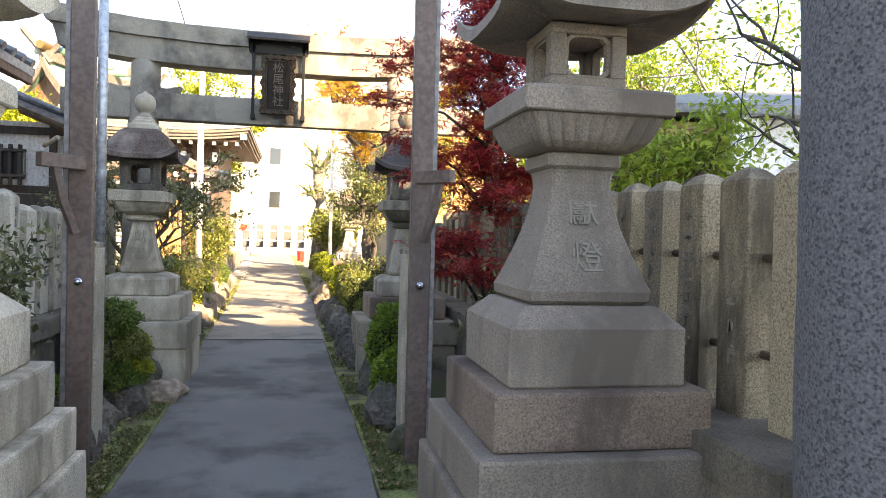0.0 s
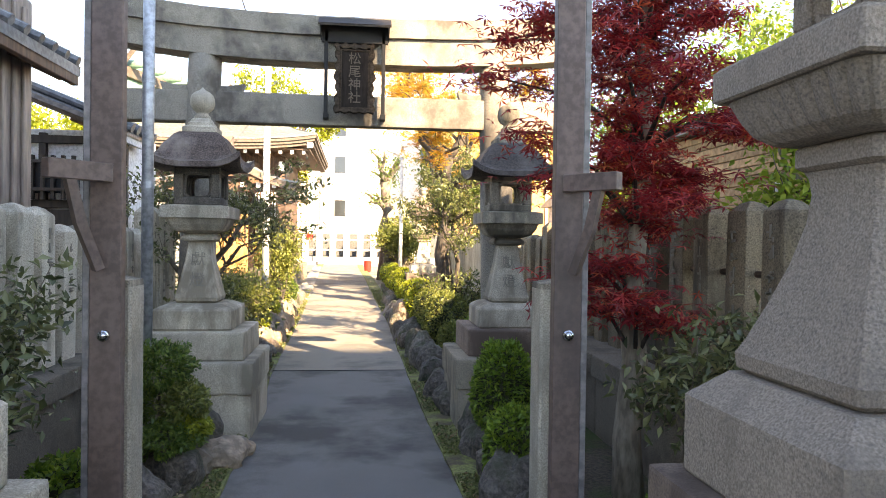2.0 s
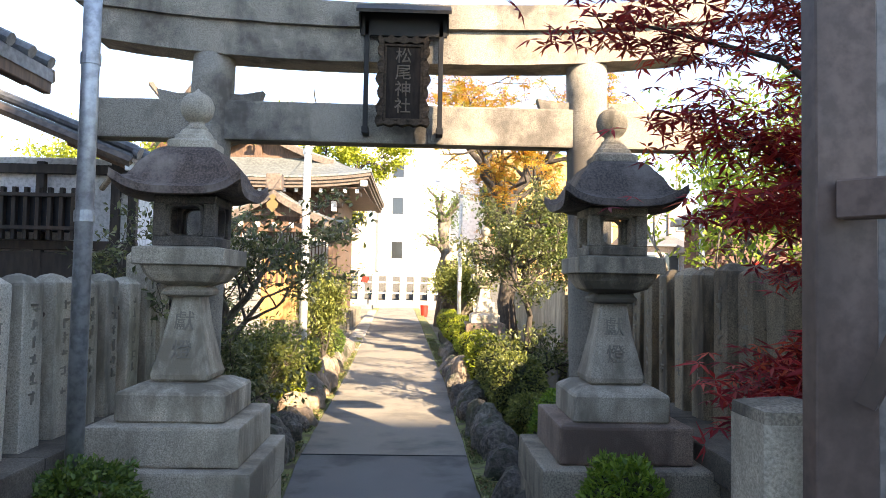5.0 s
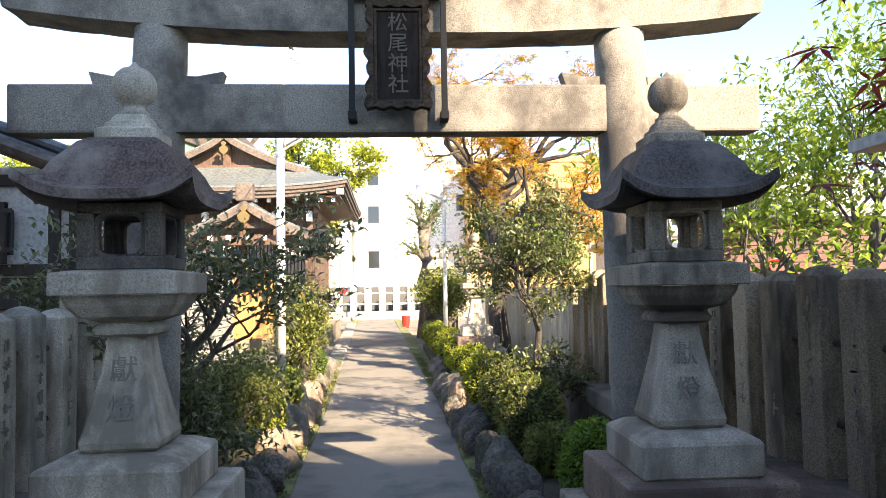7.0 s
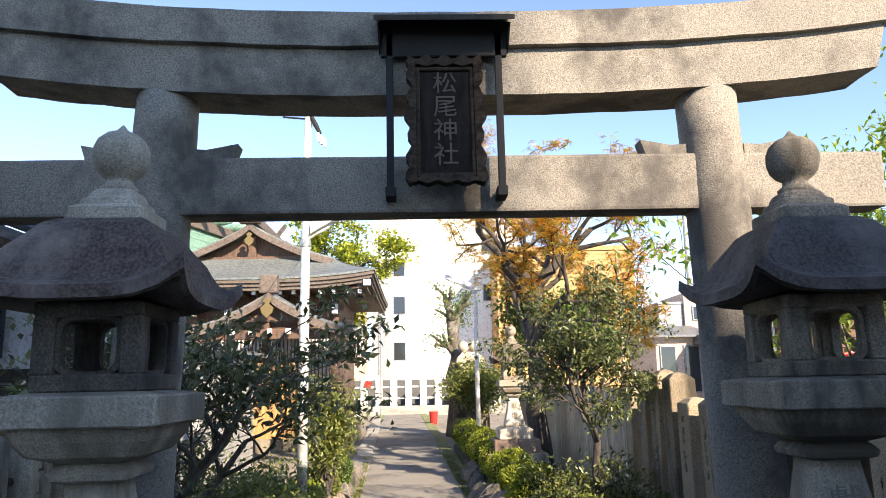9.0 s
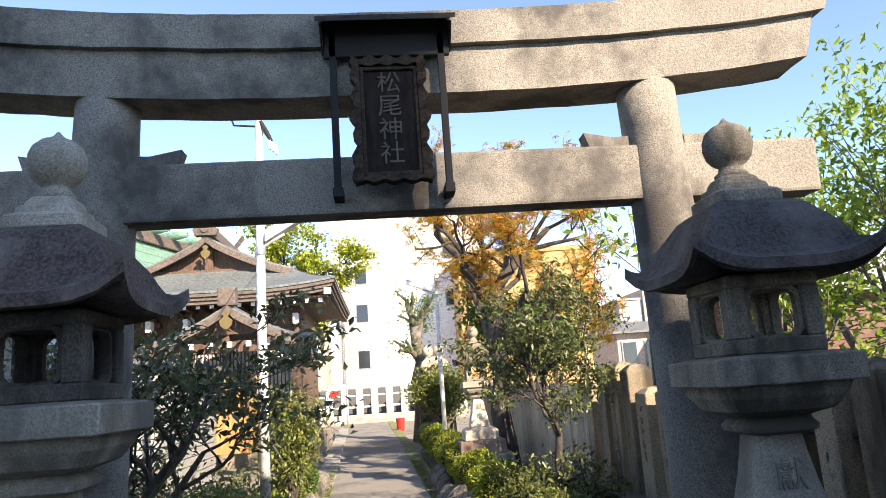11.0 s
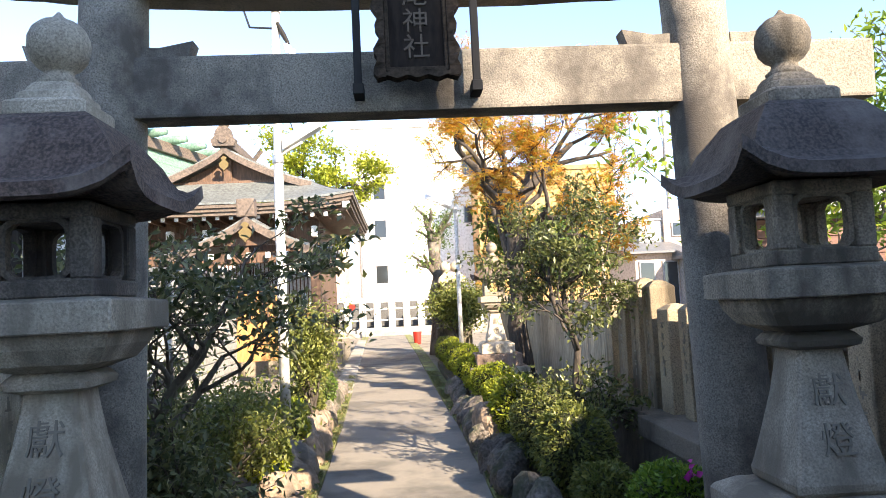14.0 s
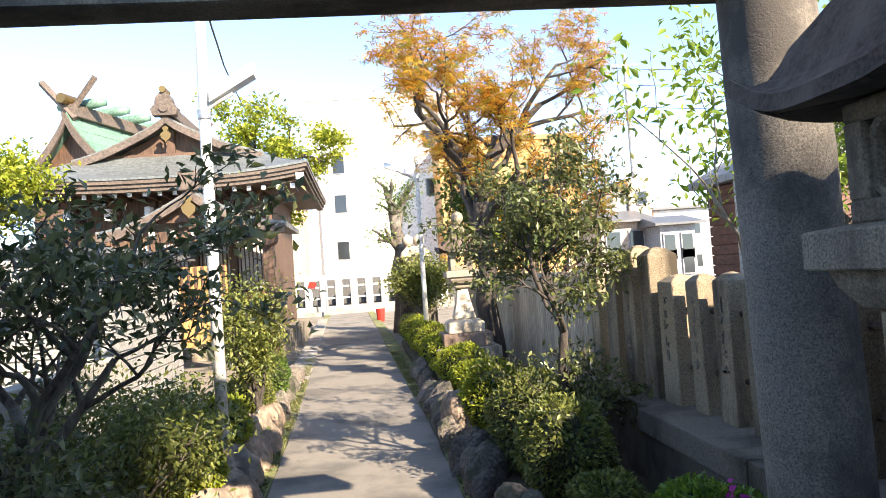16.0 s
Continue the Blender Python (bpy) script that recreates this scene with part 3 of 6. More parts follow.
# ---- torii ----
def torii():
    t = thing("torii", (-0.225, 8.82, 0), "weathered grey granite torii gate over the footpath", "torii gate")
    for s in (-1, 1):
        rings = []
        for k in range(15):
            z = -0.05 + 3.4 * k / 14
            r = 0.182 - 0.026 * k / 14
            x = s * (1.525 - 0.028 * (z - 0.0))
            rings.append([(x + r * math.cos(a), r * math.sin(a), z) for a in [2 * math.pi * i / 32 for i in range(32)]])
        part("column", roughen(loft(rings), 0.006, 7, s), TORII_STONE, t, smooth=True)
    part("tie_beam", block(-2.3, 2.3, -0.09, 0.09, 2.70, 3.0, 0.018, 0.006, 3), TORII_STONE, t, "granite tie beam with dark stains")
    for s in (-1, 1):
        for q in (-1, 1):
            cx = s * 1.445
            bm = loft([[(cx + q * 0.15, y, 2.995), (cx + q * 0.37, y, 2.995), (cx + q * 0.40, y, 3.085), (cx + q * 0.24, y, 3.055), (cx + q * 0.15, y, 3.06)] for y in (-0.05, 0.05)])
            part("wedge", bm, TORII_STONE, t)

    def beam(z_low, z_high, depth, half, flare, name):
        rings = []
        for i in range(41):
            u = -1 + 2 * i / 40
            rise = 0.14 * abs(u) ** 2.6
            tilt = u * half
            up = flare * (abs(u) ** 24)
            rings.append([(tilt, -depth, z_low + rise), (tilt, depth, z_low + rise), (tilt + math.copysign(up, u), depth, z_high + rise * 1.15), (tilt + math.copysign(up, u), 0, z_high + rise * 1.15 + 0.04), (tilt + math.copysign(up, u), -depth, z_high + rise * 1.15)])
        bm = loft(rings)
        bmesh.ops.subdivide_edges(bm, edges=[e for e in bm.edges if e.calc_length() > 0.14], cuts=1)
        part(name, roughen(bm, 0.006, 6), TORII_STONE, t)
    beam(3.30, 3.55, 0.15, 2.30, 0.08, "lintel_lower")
    beam(3.555, 3.74, 0.19, 2.42, 0.10, "lintel_upper")
    return t


torii()


def plaque():
    """The framed name plaque under a small hood, hung in front of the beams."""
    p = thing("name_plaque", (-0.205, 8.55, 2.80), "dark carved wooden shrine name plaque under a black hood", "plaque")
    tilt = 5
    def put(name, bm, mat, label=""):
        ob = part(name, bm, mat, p, label)
        ob.matrix_basis = pose(0, 0, 0, -tilt)
        return ob
    put("board", block(-0.13, 0.13, 0.0, 0.03, 0.05, 0.60, 0.004), PLAQUE_WOOD)
    put("moulding", joined(block(-0.145, -0.125, -0.014, 0.03, 0.04, 0.61, 0.004), block(0.125, 0.145, -0.014, 0.03, 0.04, 0.61, 0.004), block(-0.145, 0.145, -0.0145, 0.03, 0.03, 0.05, 0.004), block(-0.145, 0.145, -0.0145, 0.03, 0.60, 0.62, 0.004)), PLAQUE_TRIM, "worn inner moulding of the plaque")
    for s in (-1, 1):
        rings = []
        for k in range(29):
            z = 0.0 + 0.645 * k / 28
            w = 0.185 + 0.012 * math.sin(k * 1.35) + 0.008 * math.sin(k * 0.5)
            rings.append([(s * 0.145, -0.022, z), (s * w, -0.03 + 0.01 * math.sin(k * 1.35), z), (s * w, 0.025, z), (s * 0.145, 0.025, z)])
        put("side_scroll", loft(rings if s > 0 else [r[::-1] for r in rings]), PLAQUE_TRIM, "carved cloud scroll border")
    for z, h in ((0.0, 0.035), (0.625, 0.045)):
        rings = []
        for k in range(25):
            x = -0.185 + 0.37 * k / 24
            w = 0.012 * math.cos(k * 1.05)
            rings.append([(x, -0.024, z - w * 0.6), (x, -0.024, z + h + w), (x, 0.03, z + h + w), (x, 0.03, z - w * 0.6)])
        put("end_scroll", loft(rings), PLAQUE_TRIM, "carved cloud scroll border")
    for i, ch in enumerate("松尾神社"):
        ob = put("character", words(ch, 0.125, 0.004, GILT), GILT, "worn gilt character")
        ob.matrix_basis = pose(0, 0, 0, -tilt) @ Matrix.Translation((0, -0.004, 0.525 - i * 0.128))
    for s in (-1, 1):
        part("strap", block(s * 0.275 - 0.018, s * 0.275 + 0.018, 0.05, 0.075, -0.02, 0.80, 0.003), BLACK_METAL, p, "black iron hanging strap")
        part("strap_foot", block(s * 0.275 - 0.025, s * 0.275 + 0.025, 0.045, 0.17, -0.05, 0.0, 0.003), BLACK_METAL, p)
    hood = loft([[(x, -0.10, 0.80), (x, 0.075, 0.90), (x, 0.075, 0.925), (x, -0.11, 0.822)] for x in (-0.345, -0.12, 0.12, 0.345)])
    part("hood", hood, WOOD_DARK, p, "dark metal hood over the plaque")
    part("hood_back", block(-0.32, 0.32, 0.05, 0.08, 0.68, 0.88, 0.004), BLACK_METAL, p)
    for s in (-1, 1):
        part("hood_side", loft([[(s * 0.325 - 0.004, -0.07, 0.80), (s * 0.325 - 0.004, 0.07, 0.70), (s * 0.325 - 0.004, 0.07, 0.88)], [(s * 0.325 + 0.004, -0.07, 0.80), (s * 0.325 + 0.004, 0.07, 0.70), (s * 0.325 + 0.004, 0.07, 0.88)]]), BLACK_METAL, p)


plaque()


# ---- stone lanterns ----
def square_profile(rows, cut=0.012, n_side=1):
    """Stacked level squares: (half width, z)."""
    return loft([rect(h, h, z, min(cut, h * 0.4)) for h, z in rows])


def fluted(rows, petals=9, depth=0.014):
    """A square bowl whose sides are carved with upright petals."""
    rings = []
    n = petals * 4
    for j, (h, z) in enumerate(rows):
        ring = []
        d = depth if 0 < j < len(rows) - 1 else 0.0
        for sx, sy, dx, dy in ((-1, -1, 1, 0), (1, -1, 0, 1), (1, 1, -1, 0), (-1, 1, 0, -1)):
            for k in range(n):
                f = 2 * k / n
                q = h - d * (1 - abs(math.sin(math.pi * k / 4))) - 0.12 * h * max(0, abs(f - 1) - 0.8) * 2
                ring.append((sx * q + dx * q * f, sy * q + dy * q * f, z))
        rings.append(ring)
    return loft(rings)


def lantern_roof(h, z0, z1, top):
    """A square roof, concave, its corners swept up, with a thick rim."""
    n = 10
    rings = []

    def ring(half, z, lift):
        pts = []
        for sx, sy, dx, dy in ((-1, -1, 1, 0), (1, -1, 0, 1), (1, 1, -1, 0), (-1, 1, 0, -1)):
            for k in range(n):
                f = 2 * k / n - 1
                c = abs(f) ** 4
                x = sx * half + dx * half * (f + 1)
                y = sy * half + dy * half * (f + 1)
                bow = 1 + 0.06 * c * (lift > 0)
                pts.append((x * bow, y * bow, z + lift * c))
        return pts
    rings.append(ring(h * 0.35, z0 + 0.03, 0))
    rings.append(ring(h * 0.93, z0, h * 0.2))
    rings.append(ring(h, z0 + 0.006, h * 0.25))
    rings.append(ring(h * 0.99, z0 + 0.055 * h / 0.4, h * 0.27))
    zr = z0 + 0.055 * h / 0.4
    for q, f in ((0.94, 0.025), (0.87, 0.08), (0.80, 0.19), (0.745, 0.35), (0.69, 0.54), (0.61, 0.74), (0.52, 0.90), (0.43, 0.98), (0.0, 1.0)):
        half = max(h * q, top)
        rings.append(ring(half, zr + (z1 - zr) * f, h * 0.27 * max(0.0, (q - 0.68) / 0.32) ** 1.6))
    return loft(rings)


def firebox(t, h, z0, z1, material, inner):
    """Corner posts between a sill and a head, with a thin rounded window frame on each side."""
    zl, zh = z0 + (z1 - z0) * 0.2, z1 - (z1 - z0) * 0.17
    part("sill", block(-h, h, -h, h, z0, zl, 0.008), material, t)
    part("head", block(-h, h, -h, h, zh, z1, 0.008), material, t)
    for s in (-1, 1):
        for q in (-1, 1):
            part("corner_post", block(s * h * 0.995 - (s > 0) * h * 0.4, s * h * 0.995 + (s < 0) * h * 0.4, q * h * 0.995 - (q > 0) * h * 0.4, q * h * 0.995 + (q < 0) * h * 0.4, zl - 0.002, zh + 0.002, 0.006), material, t)
    w, r = h * 0.6, h * 0.22
    for k in range(4):
        outer, inner_ring = [], []
        n = 24
        for i in range(n):
            a = 2 * math.pi * i / n + math.pi / n
            c, s = math.cos(a), math.sin(a)
            m = max(abs(c), abs(s))
            f = (abs(c) ** 5 + abs(s) ** 5) ** 0.2
            cz, hz = (zl + zh) / 2, (zh - zl) / 2
            outer.append((w * c / m, cz + hz * s / m))
            inner_ring.append((w * 0.84 * c / f, cz + hz * 0.9 * s / f))
        y0, y1 = -h * 0.9, -h * 0.72
        bm = bmesh.new()
        rings = [[bm.verts.new((x, y, z)) for x, z in ring] for ring, y in ((outer, y0), (inner_ring, y0), (inner_ring, y1), (outer, y1))]
        for a, b in zip(rings, rings[1:]):
            for i in range(n):
                bm.faces.new((a[i], a[(i + 1) % n], b[(i + 1) % n], b[i]))
        bmesh.ops.recalc_face_normals(bm, faces=bm.faces[:])
        part("window_frame", turned(bm, 90 * k), inner, t)


def finial(r, z):
    """A jewel on a necked base."""
    prof = [(r * q, r * h) for q, h in ((0.66, 0), (0.7, 0.2), (0.5, 0.36), (0.47, 0.56), (0.72, 0.72), (0.92, 0.98), (1.02, 1.36), (1.0, 1.72), (0.86, 2.06), (0.6, 2.3), (0.3, 2.42), (0.17, 2.54), (0.05, 2.7))]
    return loft([[(q * math.cos(a), q * math.sin(a), z + h) for a in [2 * math.pi * i / 20 for i in range(20)]] for q, h in prof])


def carving(parent, text, size, z, y, lean):
    for i, ch in enumerate(text):
        ob = part("carved_character", words(ch, size, 0.004, CARVED), CARVED, parent, "carved character in the stone shaft")
        ob.matrix_basis = Matrix.Translation((0, y[i], z[i])) @ Matrix.Rotation(radians(lean), 4, "X")


def lantern(at, label, group, k, stones=(GRANITE_MID, GRANITE_DARK, GRANITE_BROWN, ROOF_STONE, GRANITE_DARK)):
    """The pair of lanterns that stand before the torii on stepped bases."""
    t = thing("stone_lantern", at, label, "stone lantern", group)
    g = stones
    # rubble footing of squared blocks
    for i, (x0, x1, y0, y1) in enumerate(((-0.50, -0.02, -0.50, 0.50), (0.0, 0.50, -0.50, 0.0), (0.0, 0.50, 0.02, 0.50))):
        part("footing_block", block(x0, x1, y0, y1, -0.05, 0.345, 0.025, 0.012, 2), g[1], t)
    part("lower_step", block(-0.515, 0.515, -0.515, 0.515, 0.347, 0.60, 0.02, 0.006, 2), g[1], t)
    part("upper_step", block(-0.40 * k, 0.40 * k, -0.40 * k, 0.40 * k, 0.602, 0.828, 0.018, 0.006, 2), g[2], t)
    part("pedestal", square_profile([(0.285 * k, 0.83), (0.295 * k, 0.842), (0.295 * k, 0.985), (0.285 * k, 1.0), (0.225, 1.036), (0.2, 1.04)], 0.012), g[0], t)
    part("shaft", square_profile([(0.155, 1.041), (0.172, 1.058), (0.176, 1.085), (0.166, 1.12), (0.137, 1.25), (0.110, 1.38), (0.093, 1.49), (0.087, 1.545)], 0.012), g[0], t)
    part("collar", square_profile([(0.10, 1.546), (0.135, 1.56), (0.14, 1.58), (0.125, 1.60), (0.11, 1.612)], 0.02), g[1], t)
    part("bowl", square_profile([(0.12, 1.613), (0.19, 1.64), (0.225, 1.69), (0.24, 1.735)], 0.03), g[1], t)
    part("platform", square_profile([(0.266, 1.737), (0.27, 1.742), (0.27, 1.832), (0.265, 1.838), (0.19, 1.85)], 0.006), g[1], t)
    firebox(t, 0.185, 1.848, 2.155, g[4], g[4])
    part("roof", lantern_roof(0.356, 2.14, 2.455, 0.135), g[3], t, "dark mossy stone roof with upswept corners")
    part("roof_cap", square_profile([(0.134, 2.448), (0.138, 2.458), (0.138, 2.496), (0.13, 2.504), (0.106, 2.515), (0.102, 2.538), (0.086, 2.548), (0.08, 2.566), (0.07, 2.58)], 0.02), g[1], t)
    part("finial", finial(0.1, 2.576), g[1], t, "onion-shaped stone jewel", True)
    carving(t, "獻燈", 0.125, (1.395, 1.225), (-0.111, -0.148), -13)
    return t


LL = lantern((-1.465, 7.85, 0), "weathered granite lantern on a stepped stone base beside the path", "pair of stone lanterns", 1.07, (GRANITE_MID, GRANITE, GRANITE, ROOF_STONE, SOOTY_STONE))
RL = lantern((1.19, 7.99, 0), "weathered granite lantern, its roof nearly black, on a stepped base", "pair of stone lanterns", 1.0, (GRANITE, GRANITE_DARK, GRANITE_BROWN, ROOF_BLACK, GRANITE_DARK))


def big_lantern(at, label, stones):
    t = thing("tall_stone_lantern", at, label, "stone lantern", "tall lanterns at the gate")
    GRANITE_GATE, GRANITE_DARK, GRANITE_BROWN = stones
    part("footing", block(-0.64, 0.64, -0.64, 0.64, -0.22, 0.30, 0.02, 0.006, 2), GRANITE_DARK, t)
    part("lower_step", block(-0.60, 0.60, -0.60, 0.60, 0.302, 0.545, 0.018, 0.005, 2), GRANITE_GATE, t)
    part("middle_step", block(-0.515, 0.515, -0.515, 0.515, 0.547, 0.805, 0.018, 0.005, 2), GRANITE_BROWN, t, "brown-stained granite step")
    part("pedestal", square_profile([(0.415, 0.807), (0.425, 0.82), (0.425, 1.075), (0.41, 1.09), (0.33, 1.165), (0.325, 1.17)], 0.012), GRANITE_GATE, t)
    part("shaft", square_profile([(0.28, 1.172), (0.305, 1.19), (0.31, 1.235), (0.29, 1.275), (0.24, 1.40), (0.195, 1.53), (0.162, 1.66), (0.152, 1.75), (0.158, 1.80), (0.168, 1.82)], 0.012), GRANITE_GATE, t)
    part("collar", square_profile([(0.17, 1.822), (0.188, 1.835), (0.188, 1.89), (0.178, 1.90)], 0.015), GRANITE_GATE, t)
    part("bowl", fluted([(0.205, 1.902), (0.25, 1.912), (0.29, 1.94), (0.318, 1.985), (0.338, 2.03), (0.348, 2.06)]), GRANITE_DARK, t, "fluted bowl carved with petals")
    part("platform", square_profile([(0.36, 2.062), (0.37, 2.07), (0.37, 2.165), (0.355, 2.18), (0.28, 2.2)], 0.01), GRANITE_GATE, t)
    firebox(t, 0.195, 2.202, 2.52, GRANITE_GATE, GRANITE_DARK)
    part("roof", lantern_roof(0.48, 2.50, 2.85, 0.16), GRANITE_DARK, t)
    part("roof_cap", square_profile([(0.15, 2.84), (0.155, 2.85), (0.155, 2.90), (0.12, 2.94)], 0.01), GRANITE_DARK, t)
    part("finial", finial(0.11, 2.935), GRANITE_DARK, t, "", True)
    carving(t, "獻燈", 0.165, (1.61, 1.385), (-0.177, -0.25), -19)
    t.scale = (0.9, 0.9, 0.9)
    return t


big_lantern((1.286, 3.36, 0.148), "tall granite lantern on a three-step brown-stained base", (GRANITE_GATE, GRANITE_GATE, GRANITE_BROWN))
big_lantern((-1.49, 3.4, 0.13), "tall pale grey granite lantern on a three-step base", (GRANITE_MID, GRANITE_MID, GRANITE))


# ---- gate: steel posts, stone stubs ----
column = thing("outer_column", (1.475, 1.62, 0), "rough dark granite column at the entrance", "stone column")
part("shaft", roughen(loft([[(-0.02 * z + 0.25 * math.cos(a), 0.25 * math.sin(a), z) for a in [2 * math.pi * i / 40 for i in range(40)]] for z in [-0.05 + 0.16 * k for k in range(26)]]), 0.008, 9), COLUMN_STONE, column, "", True)
part("footing", block(-0.33, 0.33, -0.33, 0.33, -0.05, 0.2, 0.02, 0.005, 2), GRANITE_DARK, column)


def gate_post(x, side):
    t = thing("gate_post", (x, 4.84, 0), "brown painted steel gate post with a bracket arm", "gate post", "steel gate posts")
    part("post", block(-0.066, 0.066, -0.03, 0.03, -0.05, 3.4, 0.004), STEEL_BROWN, t)
    part("channel", block(side * 0.068, side * 0.068 + 0.03, -0.02, 0.02, -0.05, 3.4, 0.003) if side > 0 else block(-0.098, -0.068, -0.02, 0.02, -0.05, 3.4, 0.003), STEEL_DULL, t, "narrow dull steel channel")
    out = side
    arm = block(-0.03, 0.25, -0.027, 0.027, 1.81, 1.89, 0.004)
    part("arm", moved(turned(arm, -52 if out > 0 else -128), (0, -0.06, 0)), STEEL_BROWN, t)
    br = rod([(out * 0.09, -0.18, 1.815), (out * 0.065, -0.14, 1.64), (out * 0.015, -0.065, 1.44)], [0.028, 0.03, 0.028], 4)
    part("brace", br, STEEL_BROWN, t)
    part("lock_knob", joined(rod([(0.0, -0.03, 1.155), (0, -0.055, 1.155)], 0.024, 14), rod([(0, -0.054, 1.155), (0, -0.066, 1.155)], [0.02, 0.008], 14)), CHROME, t, "chrome lock knob", True)
    return t


gate_post(0.838, 1)
gate_post(-1.2, -1)


def stub(x, y, h, w, label):
    t = thing("stone_stub", (x, y, 0), label, "stone post", "gate stone posts")
    part("post", square_profile([(w, -0.05), (w, h * 0.5), (w, h - 0.05)], 0.012), GRANITE, t)
    part("cap", square_profile([(w, h - 0.049), (w * 0.98, h - 0.02), (w * 0.2, h)], 0.012), GRANITE_DARK, t, "worn dark top face")
    return t


stub(0.86, 5.10, 1.40, 0.10, "square granite post behind the steel gate post")
stub(-1.25, 5.10, 1.40, 0.10, "square granite post behind the steel gate post")
pole = thing("steel_pole", (-1.53, 6.55, 0), "grey galvanised steel pole beside the fence", "pole")
part("tube", rod([(0, 0, -0.05), (0, 0, 5.0)], 0.038, 16), STEEL_GREY, pole, "", True)
for z in (1.9, 2.6):
    part("clamp", rod([(0, 0, z), (0, 0, z + 0.05)], 0.043, 16), STEEL_GREY, pole)


# ---- stone fences ----
def inscription(parent, x, y, z0, z1, face, rng):
    """A column of small carved strokes too worn to read."""
    bms = []
    z = z1
    while z > z0:
        for k in range(4):
            w, h = rng.uniform(0.012, 0.035), rng.uniform(0.004, 0.007)
            if rng.random() < 0.45:
                w, h = h, w
            cy, cz = y + rng.uniform(-0.018, 0.018), z + rng.uniform(-0.025, 0.025)
            bms.append(block(x - 0.004, x + 0.004, cy - w, cy + w, cz - h, cz + h, 0))
        z -= 0.105
    part("carved_strokes", joined(*bms), CARVED, parent, "column of worn carved characters")


def stone_fence(name, x, ys, base, tops, hx, hy, inward, material, label, ledge_label, lx0, lx1):
    rng = np.random.default_rng(int(abs(x) * 100))
    t = thing(name, (0, 0, 0), label, "fence", kind="structure")
    p = thing("fence_plinth", (0, 0, 0), ledge_label, "plinth", kind="structure")
    y0, y1 = min(ys) - 0.4, max(ys) + 0.4
    n = int((y1 - y0) / 1.4)
    for i in range(n):
        a, b = y0 + (y1 - y0) * i / n, y0 + (y1 - y0) * (i + 1) / n
        part("coping_stone", block(lx0, lx1, a + 0.004, b - 0.004, base - 0.17, base, 0.014, 0.004, 1), PLINTH_STONE, p)
        part("plinth_stone", block(lx0 + 0.04, lx1 - 0.04, a + 0.004, b - 0.004, -0.05, base - 0.172, 0.014, 0.006, 1), PLINTH_STONE, p)
    bm = square_profile([(1, 0), (1, 0.93), (0.97, 0.945), (0.5, 0.985), (0.12, 1.0)], 0.06)
    for v in bm.verts:
        v.co.x *= hx
        v.co.y *= hy
    roughen(bm, 0.004, 9)
    shared = bpy.data.meshes.new("post")
    bm.to_mesh(shared)
    bm.free()
    shared.materials.append(material)
    for y, top in zip(ys, tops):
        o = new("post", shared)
        o.parent = t
        o.location = (x + rng.uniform(-0.008, 0.008), y, base - 0.01)
        o.scale = (1, 1, top - base + rng.uniform(-0.015, 0.015))
        o.rotation_euler = (radians(rng.uniform(-0.8, 0.8)), radians(rng.uniform(-0.8, 0.8)), radians(rng.uniform(-2, 2)))
        inscription(t, x + inward * (hx + 0.002), y, base + 0.25, top - 0.2, inward, rng)
    return t


ys = [1.2 + 0.385 * i for i in range(27)]
stone_fence("fence_right", 2.06, ys, 0.72, [1.83 if y < 9.9 else 1.69 for y in ys], 0.088, 0.105, -1, FENCE_STONE, "row of weathered brown-grey stone fence posts", "dark stone plinth under the fence posts", 1.66, 2.55)
stone_fence("fence_right_low", 2.06, [11.62, 11.98, 12.4, 12.82, 13.3], 0.72, [1.69, 1.91, 1.93, 1.74, 1.72], 0.12, 0.13, -1, FENCE_STONE, "uneven stone posts ending the fence", "dark stone plinth under the end posts", 1.75, 2.55)
ys = [4.7 + 0.36 * i for i in range(16)]
stone_fence("fence_left", -2.36, ys, 0.66, [1.80 if y < 7.2 else 1.68 if y < 9.2 else 1.92 for y in ys], 0.09, 0.11, 1, FENCE_PALE, "row of pale grey stone fence posts", "grey stone plinth under the pale fence posts", -2.75, -2.08)
# rails through the posts
for x, y0, y1, par in ((2.06, 1.0, 11.5, "fence_right"), (-2.36, 4.5, 10.3, "fence_left")):
    for z in (1.0, 1.42):
        part("rail", rod([(x, y0, z), (x, y1, z)], 0.02, 8), IRON, bpy.data.objects[par], "rusty iron bar through the posts")


# ---- white stone fence at the end of the path ----
def end_fence():
    t = thing("end_fence", (0, 47.8, 0), "white stone fence with inscribed posts on a low plinth", "fence", kind="structure")
    part("plinth", block(-6.5, 4.5, -0.25, 0.35, -0.1, 0.46, 0.02), PALE_PAVING, t)
    part("step", block(-4.6, 1.2, -0.75, -0.26, -0.1, 0.17, 0.02), PALE_PAVING, t)
    rng = np.random.default_rng(4)
    for i in range(11):
        x = -4.62 + 0.86 * i
        top = 2.3 - 0.03 * i
        part("post", moved(square_profile([(0.2, 0.46), (0.2, top - 0.1), (0.12, top)], 0.03), (x, 0, 0)), FENCE_WHITE, t)
        bms = [block(x - 0.05 + rng.uniform(-0.02, 0.02), x + 0.05, -0.207, -0.198, z, z + 0.1, 0) for z in (0.8, 1.05, 1.3, 1.55, 1.8)]
        part("carved_strokes", joined(*bms), CARVED_PALE, t)
    for z in (0.85, 1.5):
        part("rail", block(-5.2, 4.2, -0.05, 0.05, z, z + 0.1, 0.01), FENCE_WHITE, t)
    return t


